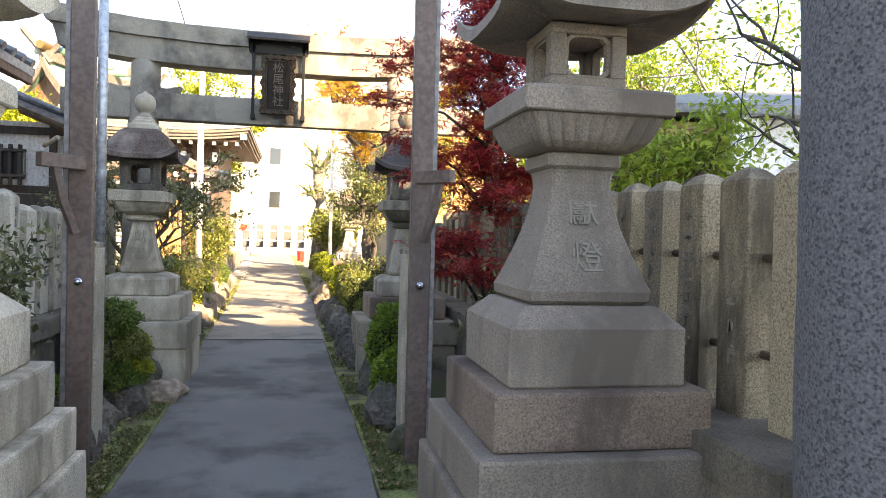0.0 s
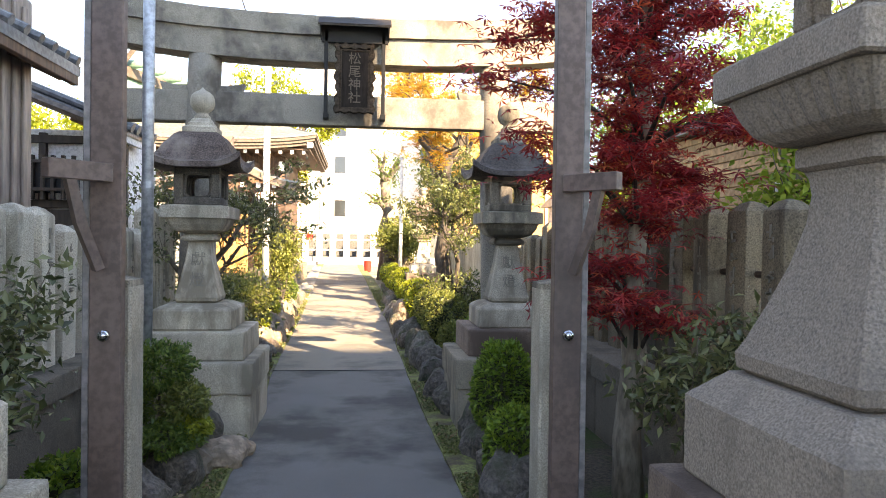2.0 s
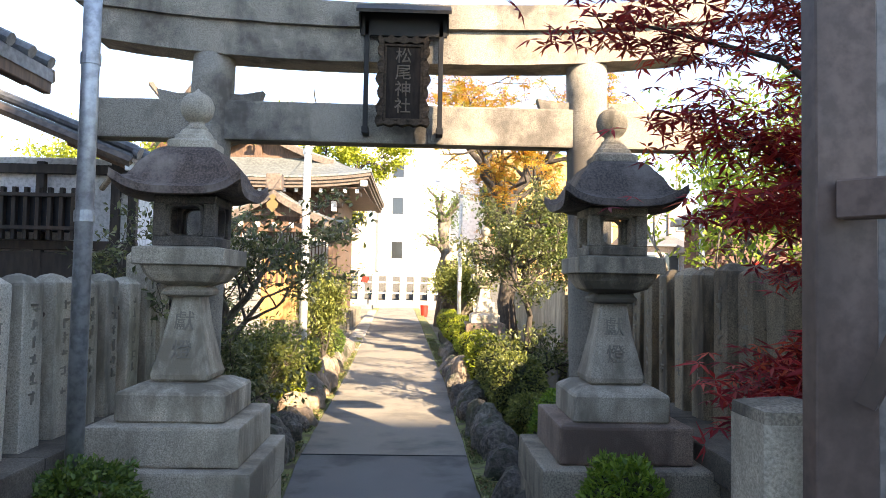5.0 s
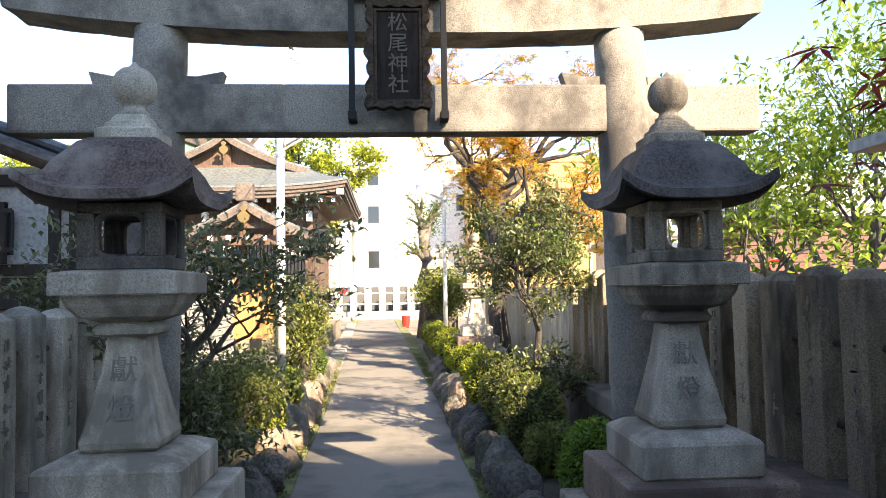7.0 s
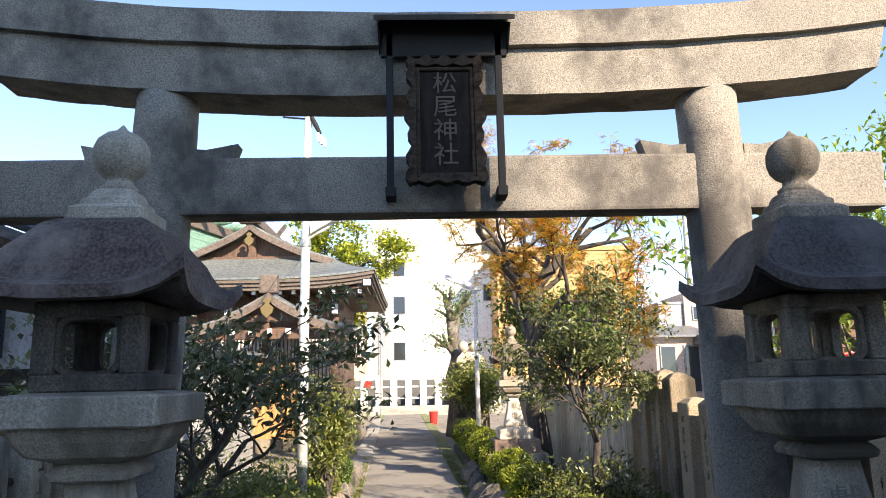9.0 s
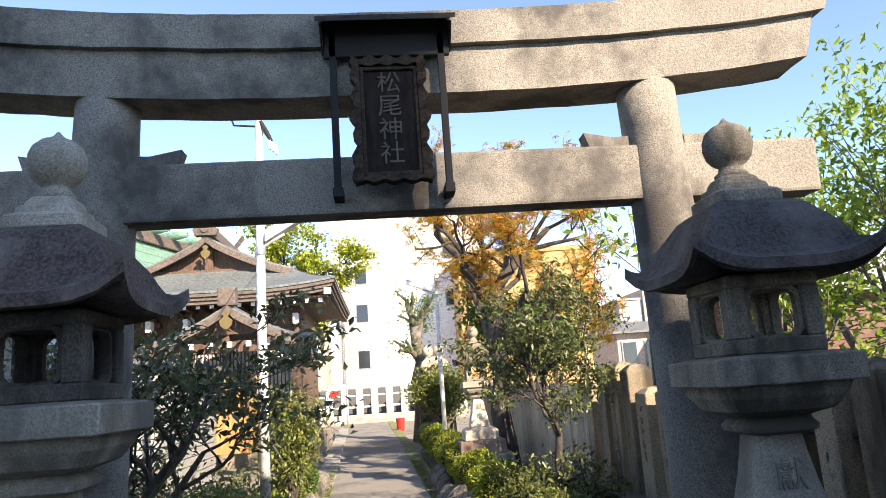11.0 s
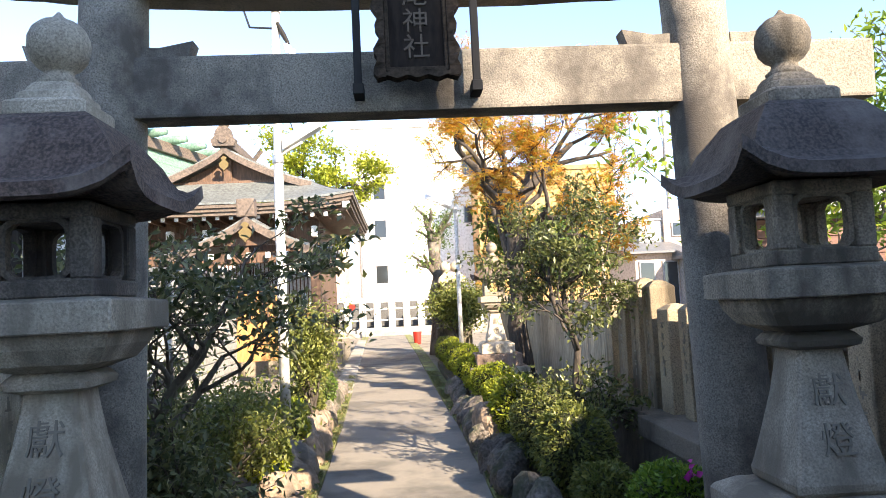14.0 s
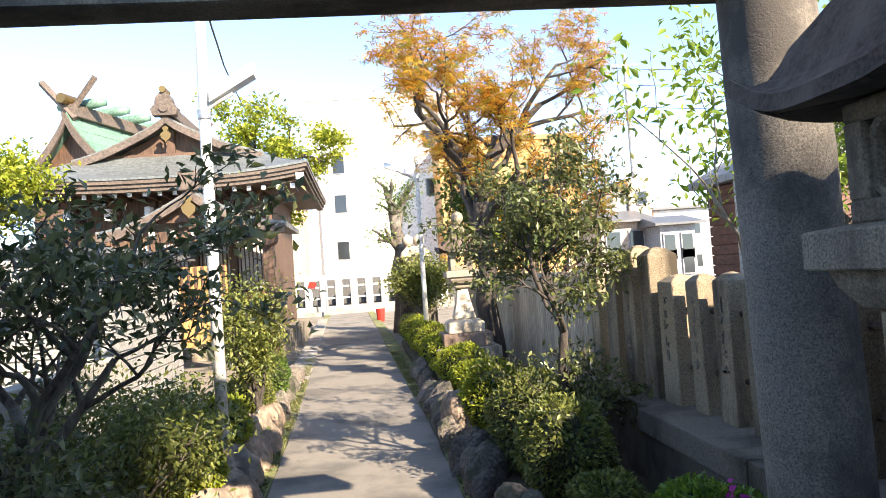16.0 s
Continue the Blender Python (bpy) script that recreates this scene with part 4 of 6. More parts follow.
FENCE_WHITE = surface("white_granite", (0.70, 0.67, 0.61), (0.56, 0.53, 0.48), 40, 1.0, 0.9, 0.3, 0.004, vary=0.1)
GREY_DARK = surface("dark_grey_backing", (0.13, 0.125, 0.12), (0.07, 0.068, 0.066), 20, 0.8, 0.9, 0.2)
CARVED_PALE = flat("pale_carving", (0.33, 0.30, 0.27), 0.9)
end_fence()
# plain dark panel added behind the white posts so they stand out
back = thing("dark_backing", (0, 49.5, 0), "plain dark band added behind the white fence", "wall", kind="structure")
part("wall", block(-8, 6, 0, 0.3, -0.1, 1.95, 0.02), GREY_DARK, back)


# ---- shrine hall ----
def patch(fn, nu, nv, thick):
    """A sheet from fn(u, v), thickened downwards."""
    bm = bmesh.new()
    rows = [[bm.verts.new(fn(i / nu, j / nv)) for i in range(nu + 1)] for j in range(nv + 1)]
    for a, b in zip(rows, rows[1:]):
        for i in range(nu):
            bm.faces.new((a[i], a[i + 1], b[i + 1], b[i]))
    ring = bmesh.ops.extrude_face_region(bm, geom=bm.faces[:])
    bmesh.ops.translate(bm, verts=[v for v in ring["geom"] if isinstance(v, bmesh.types.BMVert)], vec=(0, 0, -thick))
    bmesh.ops.recalc_face_normals(bm, faces=bm.faces[:])
    return bm


def gable_roof(t, cx, y0, y1, half, ridge, eave, mat, thick=0.16, name="roof_slope", curl=0.25):
    """Two concave slopes with the ridge along y, and boards along the front edge."""
    def z_at(f):
        return ridge + (eave - ridge) * (f ** 0.78) + curl * max(0, f - 0.6) ** 2
    for s in (-1, 1):
        part(name, patch(lambda u, v, s=s: (cx + s * half * u, y0 + (y1 - y0) * v, z_at(u)), 14, 3, thick), mat, t)
        part("verge_board", patch(lambda u, v, s=s: (cx + s * half * u * 0.99, y0 - 0.10 + 0.09 * v, z_at(u) - 0.06), 14, 1, thick * 1.7), ROOF_EDGE, t)
        for k in range(1, 7):
            part("roof_seam", patch(lambda u, v, s=s, k=k: (cx + s * half * (k / 7 + 0.012 * (u - 0.5)), y0 + (y1 - y0) * v, z_at(k / 7) + 0.012), 1, 2, 0.02), mat, t)
    return z_at


def ornament(t, x, y, z, s):
    """A hanging gable pendant."""
    prof = [(0.02, 0.0), (0.10, -0.06), (0.05, -0.14), (0.16, -0.24), (0.13, -0.36), (0.04, -0.44), (0.0, -0.5)]
    left = [(-a * s, b * s) for a, b in prof]
    pts = [(a * s, b * s) for a, b in prof] + left[-2::-1]
    bm = loft([[(x + a, yy, z + b) for a, b in pts] for yy in (y, y + 0.06)])
    part("gable_pendant", bm, GOLD, t, "gilt carved gable pendant")


def ridge_end(t, x, y, z, s):
    part("ridge_tile", loft([[(x - 0.42 * s, yy, z - 0.25 * s), (x + 0.42 * s, yy, z - 0.25 * s), (x + 0.5 * s, yy, z), (x + 0.36 * s, yy, z + 0.12 * s), (x + 0.28 * s, yy, z + 0.42 * s), (x + 0.1 * s, yy, z + 0.62 * s), (x - 0.1 * s, yy, z + 0.62 * s), (x - 0.28 * s, yy, z + 0.42 * s), (x - 0.36 * s, yy, z + 0.12 * s), (x - 0.5 * s, yy, z)] for yy in (y - 0.14, y + 0.14)]), ROOF_EDGE, t, "carved ridge end block")
    part("ridge_crest", rod([(x, y - 0.16, z + 0.02), (x, y - 0.19, z + 0.02)], 0.17 * s, 16), ROOF_EDGE, t)


def hall():
    t = thing("shrine_hall", (-5.5, 25.3, 0), "brown timber shrine hall with a curved grey copper roof", "shrine hall")
    eave = lambda u: 4.83 + 0.22 * abs(u) ** 3
    part("roof_skirt", patch(lambda u, v: ((2 * u - 1) * (3.85 - 1.5 * v), 1.7 * v, eave(2 * u - 1) * (1 - v) + 5.7 * v - 0.12 * math.sin(v * math.pi)), 28, 6, 0.06), COPPER_GREY, t, "grey weathered copper roof skirt")
    for s in (-1, 1):
        part("roof_side", patch(lambda u, v, s=s: (s * (3.85 - 1.5 * v), 1.7 * v + u * (8 - 3.4 * v), eave(1 - 0.6 * u) * (1 - v) + 5.7 * v - 0.1 * math.sin(v * math.pi)), 8, 6, 0.06), COPPER_GREY, t)
        for k in range(3):
            part("eave_board_side", patch(lambda u, v, s=s, k=k: (s * (3.83 - 0.06 * k - 0.2 * v), 0.05 + 0.05 * k + u * 7.8, eave(1 - 0.6 * u) - 0.064 - 0.1 * k), 10, 1, 0.096), ROOF_EDGE, t)
        part("corner_beam", rod([(s * 3.6, 0.2, 4.68), (s * 2.2, 1.5, 4.45)], 0.1, 4), WOOD, t)
        part("corner_beam_tip", block(s * 3.62 - 0.1, s * 3.62 + 0.1, 0.08, 0.2, 4.56, 4.74, 0.01), PLASTER, t, "white painted beam tip")
    for k in range(3):
        part("eave_board", patch(lambda u, v, k=k: ((2 * u - 1) * (3.83 - 0.06 * k), 0.03 + 0.06 * k + 0.2 * v, eave(2 * u - 1) - 0.064 - 0.1 * k), 28, 1, 0.096), ROOF_EDGE, t, "layered brown boards along the eave")
    part("soffit", patch(lambda u, v: ((2 * u - 1) * 3.6, 0.3 + 7.3 * v, 4.56), 2, 2, 0.05), WOOD, t)
    for i in range(19):
        x = -3.4 + 6.8 * i / 18
        part("rafter", block(x - 0.05, x + 0.05, 0.36, 1.6, 4.38, 4.48, 0.006), WOOD, t)
        part("rafter_tip", block(x - 0.055, x + 0.055, 0.33, 0.358, 4.37, 4.49, 0.003), PLASTER, t, "white painted rafter tip")
    gable_roof(t, 0, 1.35, 7.5, 2.55, 6.74, 5.52, COPPER_GREY, 0.12, curl=0.5)
    part("gable_wall", loft([[(-1.8, y, 5.55), (1.8, y, 5.55), (0, y, 6.4)] for y in (1.75, 1.85)]), WOOD, t, "dark timber gable panel")
    part("gable_beam", block(-1.85, 1.85, 1.6, 1.75, 5.56, 5.7, 0.01), WOOD, t)
    part("gable_strut", block(-0.12, 0.12, 1.62, 1.74, 5.7, 6.35, 0.01), WOOD, t)
    ornament(t, 0, 1.2, 6.38, 0.9)
    ridge_end(t, 0, 1.3, 6.86, 0.74)
    part("ridge", block(-0.2, 0.2, 1.45, 7.4, 6.68, 6.98, 0.03), ROOF_EDGE, t)
    part("crest_roll", rod([(0, 1.1, 7.38), (0, 1.6, 7.38)], 0.09, 12), GOLD, t, "gold capped ridge roll")
    # body
    part("rear_wall", block(-2.6, 2.6, 1.6, 7.2, 0.6, 4.5, 0.02), WOOD, t)
    part("floor_base", block(-3.0, 3.0, 1.1, 7.6, -0.1, 0.58, 0.02), GRANITE_DARK, t)
    for i in range(6):
        x = -2.6 + 5.2 * i / 5
        part("pillar", block(x - 0.1, x + 0.1, 1.38, 1.58, 0.58, 4.37, 0.012), WOOD, t)
        part("bracket", block(x - 0.24, x + 0.24, 1.3, 1.6, 4.0, 4.16, 0.02), WOOD, t)
        part("bracket_end", block(x - 0.08, x + 0.08, 0.95, 1.28, 3.86, 4.18, 0.03), PLASTER, t, "white tipped bracket end")
    for i in range(5):
        x0 = -2.48 + 5.2 * i / 5
        part("wall_panel", block(x0, x0 + 0.8, 1.5, 1.59, 0.7, 1.7, 0.01), WOOD_ORANGE, t, "orange cedar lower panel")
        part("lattice_panel", block(x0, x0 + 0.8, 1.52, 1.595, 1.75, 3.2, 0.01), PLASTER, t, "white panel behind a lattice")
        for k in range(7):
            part("lattice_bar", block(x0 + 0.06 + k * 0.11, x0 + 0.09 + k * 0.11, 1.48, 1.519, 1.75, 3.2, 0), WOOD, t)
        part("lintel", block(x0, x0 + 0.83, 1.42, 1.58, 3.22, 3.4, 0.01), WOOD, t)
    # porch
    z_at = gable_roof(t, 1.42, -2.5, 0.6, 2.05, 4.14, 3.12, COPPER_GREY, 0.12, "porch_slope", 0.9)
    ornament(t, 1.42, -2.7, 3.92, 1.0)
    part("porch_gable", loft([[(0.1, y, 3.38), (2.74, y, 3.38), (1.42, y, 3.98)] for y in (-2.3, -2.22)]), WOOD, t)
    part("porch_ridge_block", block(1.2, 1.64, -2.62, -2.3, 4.05, 4.5, 0.04), ROOF_EDGE, t)
    part("porch_beam", block(-0.4, 3.24, -2.2, -2.0, 2.95, 3.2, 0.02), WOOD, t)
    for x in (-0.15, 3.0):
        part("porch_pillar", block(x - 0.12, x + 0.12, -2.22, -1.98, -0.05, 2.95, 0.02), WOOD, t)
        part("pillar_cap", rod([(x + 0.05, -2.45, 2.9), (x + 0.05, -2.1, 2.9)], [0.16, 0.2], 10), WOOD, t)
    for i in range(9):
        x = -0.4 + 3.64 * i / 8
        part("porch_rafter_tip", block(x - 0.06, x + 0.06, -2.36, -2.3, 3.06, 3.2, 0.004), PLASTER, t, "white painted rafter tip")
    part("offertory_screen", block(0.0, 1.9, -1.4, -1.3, 0.5, 2.4, 0.01), WOOD_ORANGE, t, "orange cedar screen with bars")
    for k in range(12):
        part("screen_bar", block(0.05 + k * 0.16, 0.10 + k * 0.16, -1.45, -1.405, 1.5, 2.4, 0.004), WOOD, t)


hall()


def inner_hall():
    t = thing("inner_shrine", (-10.6, 33, 0), "inner shrine with green copper roof and crossed finials", "shrine", turn=-16)
    gable_roof(t, 0, 0, 9, 2.9, 8.55, 5.4, COPPER_GREEN, 0.22)
    part("gable_wall", loft([[(-2.2, y, 5.6), (2.2, y, 5.6), (0, y, 8.0)] for y in (0.4, 0.5)]), WOOD, t)
    part("wall", block(-2.0, 2.0, 0.6, 8.5, -0.1, 5.7, 0.02), WOOD, t)
    part("ridge", block(-0.28, 0.28, 0.1, 9, 8.4, 8.85, 0.03), ROOF_EDGE, t)
    for s in (-1, 1):
        part("crossed_finial", rod([(s * 0.25, 0.2 - s * 0.06, 8.3), (-s * 1.05, 0.2 - s * 0.06, 9.75)], 0.13, 4), ROOF_EDGE, t, "crossed roof finial board")
        part("crossed_finial", rod([(s * 0.25, 8.6 - s * 0.06, 8.3), (-s * 1.05, 8.6 - s * 0.06, 9.75)], 0.13, 4), ROOF_EDGE, t)
    part("crest_roll", rod([(0, -0.25, 9.0), (0, 0.5, 9.0)], 0.18, 12), GOLD, t)
    for k in range(6):
        y = 0.9 + k * 1.4
        part("ridge_log", rod([(-0.95, y, 8.98), (-0.5, y, 8.98), (0.5, y, 8.98), (0.95, y, 8.98)], [0.13, 0.19, 0.19, 0.13], 12), COPPER_GREEN, t, "green copper ridge log", True)


inner_hall()


# ---- far buildings ----
def windows_row(t, xs, y, zs, w, h, mat=None):
    for z in zs:
        for x in xs:
            win = part("window", block(x - w / 2 - 0.08, x + w / 2 + 0.08, y - 0.08, y - 0.005, z - 0.08, z + h + 0.08, 0.01), GREY_WALL, t)
            part("pane", block(x - w / 2, x + w / 2, y - 0.1, y - 0.082, z, z + h, 0), WINDOW_DARK, win)


white = thing("white_apartment_block", (0, 65, 0), "tall white rendered apartment block beyond the grounds", "building")
part("wall", block(-4.4, 8.0, 0, 12, -0.1, 16.6, 0.05), WHITE_WALL, white)
part("parapet", block(-4.5, 8.1, -0.1, 12.1, 16.62, 17.0, 0.03), WHITE_WALL, white)
part("stair_bay", block(-4.4, -3.0, -0.4, -0.02, -0.1, 12.0, 0.03), GREY_WALL, white)
windows_row(white, (-2.2,), 0, (3.6, 7.4, 10.6), 0.9, 1.4)
windows_row(white, (5.4,), 0, (8.4, 12.4), 1.0, 1.3)
ochre = thing("ochre_apartment_block", (0, 60, 0), "ochre rendered apartment block beyond the trees", "building")
part("wall", block(5.5, 16.3, 0, 12, -0.1, 11.6, 0.05), ORANGE_WALL, ochre)
part("parapet", block(5.4, 16.4, -0.1, 12.1, 11.62, 12.0, 0.03), ORANGE_WALL, ochre)
part("downpipe", block(14.9, 15.1, -0.12, -0.02, 0, 11.6, 0), TAN_WALL, ochre)
yellow = thing("yellow_house", (-7.3, 55, 0), "tan rendered house behind the trees", "building")
part("wall", block(-3, 2.6, 0, 8, -0.1, 7.6, 0.03), TAN_WALL, yellow)
part("roof", loft([[(-3.4, -0.5, 7.62), (3.0, -0.5, 7.62), (3.0, 8.5, 7.62), (-3.4, 8.5, 7.62)], [(-2.0, 3.5, 9.2), (1.6, 3.5, 9.2), (1.6, 4.5, 9.2), (-2.0, 4.5, 9.2)]]), TILE, yellow)


def house(name, at, w, d, h, roof, wall, label, turn=0):
    t = thing(name, at, label, "house", turn=turn)
    part("wall", block(-w / 2, w / 2, 0, d, -0.1, h, 0.02), wall, t)
    part("roof", loft([[(-w / 2 - 0.4, -0.5, h), (w / 2 + 0.4, -0.5, h), (w / 2 + 0.4, d + 0.5, h), (-w / 2 - 0.4, d + 0.5, h)], [(-w / 2 - 0.4, -0.5, h + 0.12), (w / 2 + 0.4, -0.5, h + 0.12), (w / 2 + 0.4, d + 0.5, h + 0.12), (-w / 2 - 0.4, d + 0.5, h + 0.12)], [(-w / 2 - 0.3, d / 2 - 0.1, h + roof), (w / 2 + 0.3, d / 2 - 0.1, h + roof), (w / 2 + 0.3, d / 2 + 0.1, h + roof), (-w / 2 - 0.3, d / 2 + 0.1, h + roof)]]), TILE, t)
    windows_row(t, (-w / 4, w / 4), 0, (1.0, h - 1.7), w * 0.28, 1.2)
    return t


house("far_house", (13.6, 44, 0), 2.6, 5, 3.9, 0.8, TAN_WALL, "two-storey house with a grey tiled roof")
house("far_house", (15.7, 42, 0), 1.9, 4, 3.5, 0.6, GREY_WALL, "grey house with a dark window band and tiled eaves")
flats = thing("flat_roofed_house", (14.8, 47, 0), "grey and tan flat-roofed house beyond the fence", "house")
part("wall", block(-1.2, 0.25, 0, 4, -0.1, 6.0, 0.03), GREY_WALL, flats)
part("stair_tower", block(0.27, 1.6, -0.2, 4, -0.1, 6.65, 0.03), TAN_WALL, flats, "tan rendered stair tower")
part("parapet", block(-1.25, 0.3, -0.05, 4.05, 6.02, 6.15, 0.01), GREY_WALL, flats)
windows_row(flats, (1.05,), -0.2, (5.1,), 0.5, 0.7)
pale = thing("pale_low_house", (18.6, 48, 0), "pale rendered house beyond the stone fence", "house")
part("wall", block(-1.6, 3.4, 0, 5, -0.1, 4.7, 0.02), PLASTER, pale)
part("roof", block(-1.8, 3.6, -0.3, 5.2, 4.72, 4.9, 0.03), TILE, pale)
windows_row(pale, (-0.8, 0.9), 0, (1.2, 3.2), 0.55, 0.7)

# red-brown sided building behind the right fence
shed = thing("red_sided_building", (0, 0, 0), "red-brown sided building with a grey metal roof", "building")
part("wall", block(5.0, 11, 16.0, 16.9, -0.1, 2.8, 0.02), RED_SIDING, shed)
for i in range(18):
    z = 0.2 + i * 0.145
    part("siding_board", block(4.97, 4.998, 16.0, 16.9, z, z + 0.135, 0.004), RED_SIDING, shed)
    part("siding_board", block(5.0, 11, 15.965, 15.996, z, z + 0.135, 0.004), RED_SIDING, shed)
part("roof", loft([[(4.8, 15.7, 2.82), (11.4, 15.7, 2.82), (11.4, 17.2, 2.82), (4.8, 17.2, 2.82)], [(4.8, 15.7, 2.92), (11.4, 15.7, 2.92), (11.4, 17.2, 2.92), (4.8, 17.2, 2.92)], [(6.2, 16.6, 3.7), (11.4, 16.6, 3.7), (11.4, 16.7, 3.7), (6.2, 16.7, 3.7)]]), GREY_WALL, shed)
part("downpipe", rod([(4.92, 15.9, 0), (4.92, 15.9, 2.85)], 0.05, 10), STEEL_GREY, shed)
part("fire_hydrant_pipe", rod([(5.9, 15.9, 1.2), (5.9, 15.9, 2.1), (6.15, 15.9, 2.15)], 0.05, 8), RED_PLASTIC, shed, "red pipe on the wall")

# buff brick house beside the gate
brick_house = thing("brick_house", (0, 0, 0), "buff sided house with a brown shuttered window", "house")
part("wall", block(3.12, 4.15, 6.5, 9.0, -0.1, 2.62, 0.02), MORTAR, brick_house)
part("plaster_wall", block(4.16, 10, 6.55, 9.0, -0.1, 2.9, 0.02), PLASTER, brick_house, "white plaster wall")
for i in range(26):
    z = 0.6 + i * 0.078
    part("course", block(3.09, 3.119, 6.5, 9.0, z, z + 0.07, 0.004), BRICK, brick_house)
    part("course", block(3.12, 4.15, 6.465, 6.498, z, z + 0.07, 0.004), BRICK, brick_house)
part("shutter_box", block(3.2, 4.0, 6.42, 6.462, 1.55, 2.36, 0.01), WOOD, brick_house, "brown slatted shutter")
for i in range(9):
    part("shutter_slat", block(3.23, 3.97, 6.39, 6.418, 1.58 + i * 0.085, 1.65 + i * 0.085, 0.003), WOOD, brick_house)
part("corner_pier", square_profile([(0.1, 0), (0.1, 2.5), (0.14, 2.56), (0.14, 2.72), (0.06, 2.78)], 0.01), PLASTER, brick_house, "pale moulded corner pier").location = (4.15, 6.44, 0)
part("roof", loft([[(2.95, 6.2, 2.64), (10.4, 6.2, 2.92), (10.4, 9.2, 2.92), (2.95, 9.2, 2.64)], [(2.95, 6.2, 2.72), (10.4, 6.2, 3.02), (10.4, 9.2, 3.02), (2.95, 9.2, 2.72)], [(4.6, 7.6, 3.2), (10.4, 7.6, 3.5), (10.4, 7.7, 3.5), (4.6, 7.7, 3.2)]]), TILE, brick_house)
dome = thing("wall_lamp", (3.07, 6.75, 2.02), "small round white wall lamp with a dark bracket", "wall lamp")
part("globe", loft([[(-0.02 - 0.055 * math.sin(b), 0.055 * math.cos(b) * math.cos(a), 0.055 * math.cos(b) * math.sin(a)) for a in [2 * math.pi * i / 16 for i in range(16)]] for b in [k * 1.45 / 6 for k in range(7)]]), LAMP_WHITE, dome, "", True)
part("bracket", block(-0.022, 0.02, -0.06, 0.06, -0.06, 0.06, 0.01), BLACK_METAL, dome)

# wooden slat fence beyond the stone fence
slats = thing("slat_fence", (0, 0, 0), "weathered pale wooden slat fence", "fence", kind="structure")
SLAT_WOOD = surface("grey_slat_wood", (0.45, 0.385, 0.29), (0.27, 0.225, 0.165), 25, 2, 0.85, 0.4, 0.005, stretch=(1, 1, 0.15), vary=0.25)
for i in range(78):
    y = 13.7 + i * 0.22
    x = 2.15 + (y - 13.7) * 0.05
    part("slat", block(x - 0.012, x + 0.012, y, y + 0.16, 0.1, 1.72, 0.004), SLAT_WOOD, slats)
for z in (0.5, 1.4):
    part("rail", rod([(2.19, 13.7, z), (3.05, 30.9, z)], 0.03, 4), SLAT_WOOD, slats)


# ---- left houses ----
def left_house():
    t = thing("timber_house", (0, 0, 0), "dark timber and white plaster house with tiled roof", "house")
    part("wall", block(-9, -3.05, 11.0, 12.2, -0.1, 2.9, 0.02), PLASTER, t, "white plaster wall")
    for x in (-3.14, -3.32, -4.1, -5.2, -6.4):
        part("timber_post", block(x, x + 0.09, 10.94, 11.01, -0.05, 2.85, 0.006), WOOD_DARK, t)
    for z in (1.92, 2.72):
        part("timber_beam", block(-9, -3.04, 10.93, 11.005, z, z + 0.1, 0.006), WOOD_DARK, t)
    part("dark_band", block(-9, -3.06, 10.95, 10.998, 1.62, 1.9, 0.004), WOOD_DARK, t)
    part("lattice_window", block(-5.0, -3.6, 10.86, 10.93, 2.1, 2.5, 0.01), WINDOW_DARK, t, "dark barred window")
    for k in range(12):
        part("window_bar", block(-4.98 + k * 0.12, -4.94 + k * 0.12, 10.8, 10.86, 2.02, 2.56, 0.004), WOOD_DARK, t)
    for z in (2.12, 2.46):
        part("window_rail", block(-5.02, -3.55, 10.78, 10.8, z, z + 0.04, 0.004), WOOD_DARK, t)
    part("cedar_skirting", block(-9, -3.06, 10.94, 10.998, 0.4, 1.6, 0.006), WOOD_ORANGE, t, "orange cedar board skirting")
    for k in range(24):
        part("cedar_batten", block(-8.9 + k * 0.25, -8.87 + k * 0.25, 10.9, 10.939, 0.4, 1.6, 0.003), WOOD, t)
    part("roof", patch(lambda u, v: (-2.85 - 3.4 * u, 10.3 + 1.0 * v, 2.84 + 1.3 * u), 8, 6, 0.08), TILE, t, "grey tiled roof slope")
    for k in range(5):
        y = 10.36 + k * 0.22
        part("tile_roll", rod([(-2.83, y, 2.89), (-6.2, y, 4.19)], 0.045, 8), TILE, t)
        part("tile_end", rod([(-2.85, y, 2.87), (-2.80, y, 2.85)], 0.06, 12), TILE, t)
    part("eave_board", block(-2.92, -2.87, 10.3, 11.3, 2.68, 2.80, 0.006), PLASTER, t, "pale fascia board")
    part("barge_board", rod([(-2.86, 10.3, 2.76), (-6.2, 10.3, 4.05)], 0.05, 4), ROOF_EDGE, t, "weathered brown barge board")
    for k in range(4):
        part("rafter", rod([(-2.9, 10.38 + k * 0.24, 2.72), (-3.5, 10.38 + k * 0.24, 2.95)], 0.03, 4), WOOD, t)
    part("eave_pole", rod([(-3.3, 10.7, 2.55), (-2.95, 10.1, 2.6)], 0.03, 8), BARK_PALE, t, "pale bamboo gutter pole")


left_house()


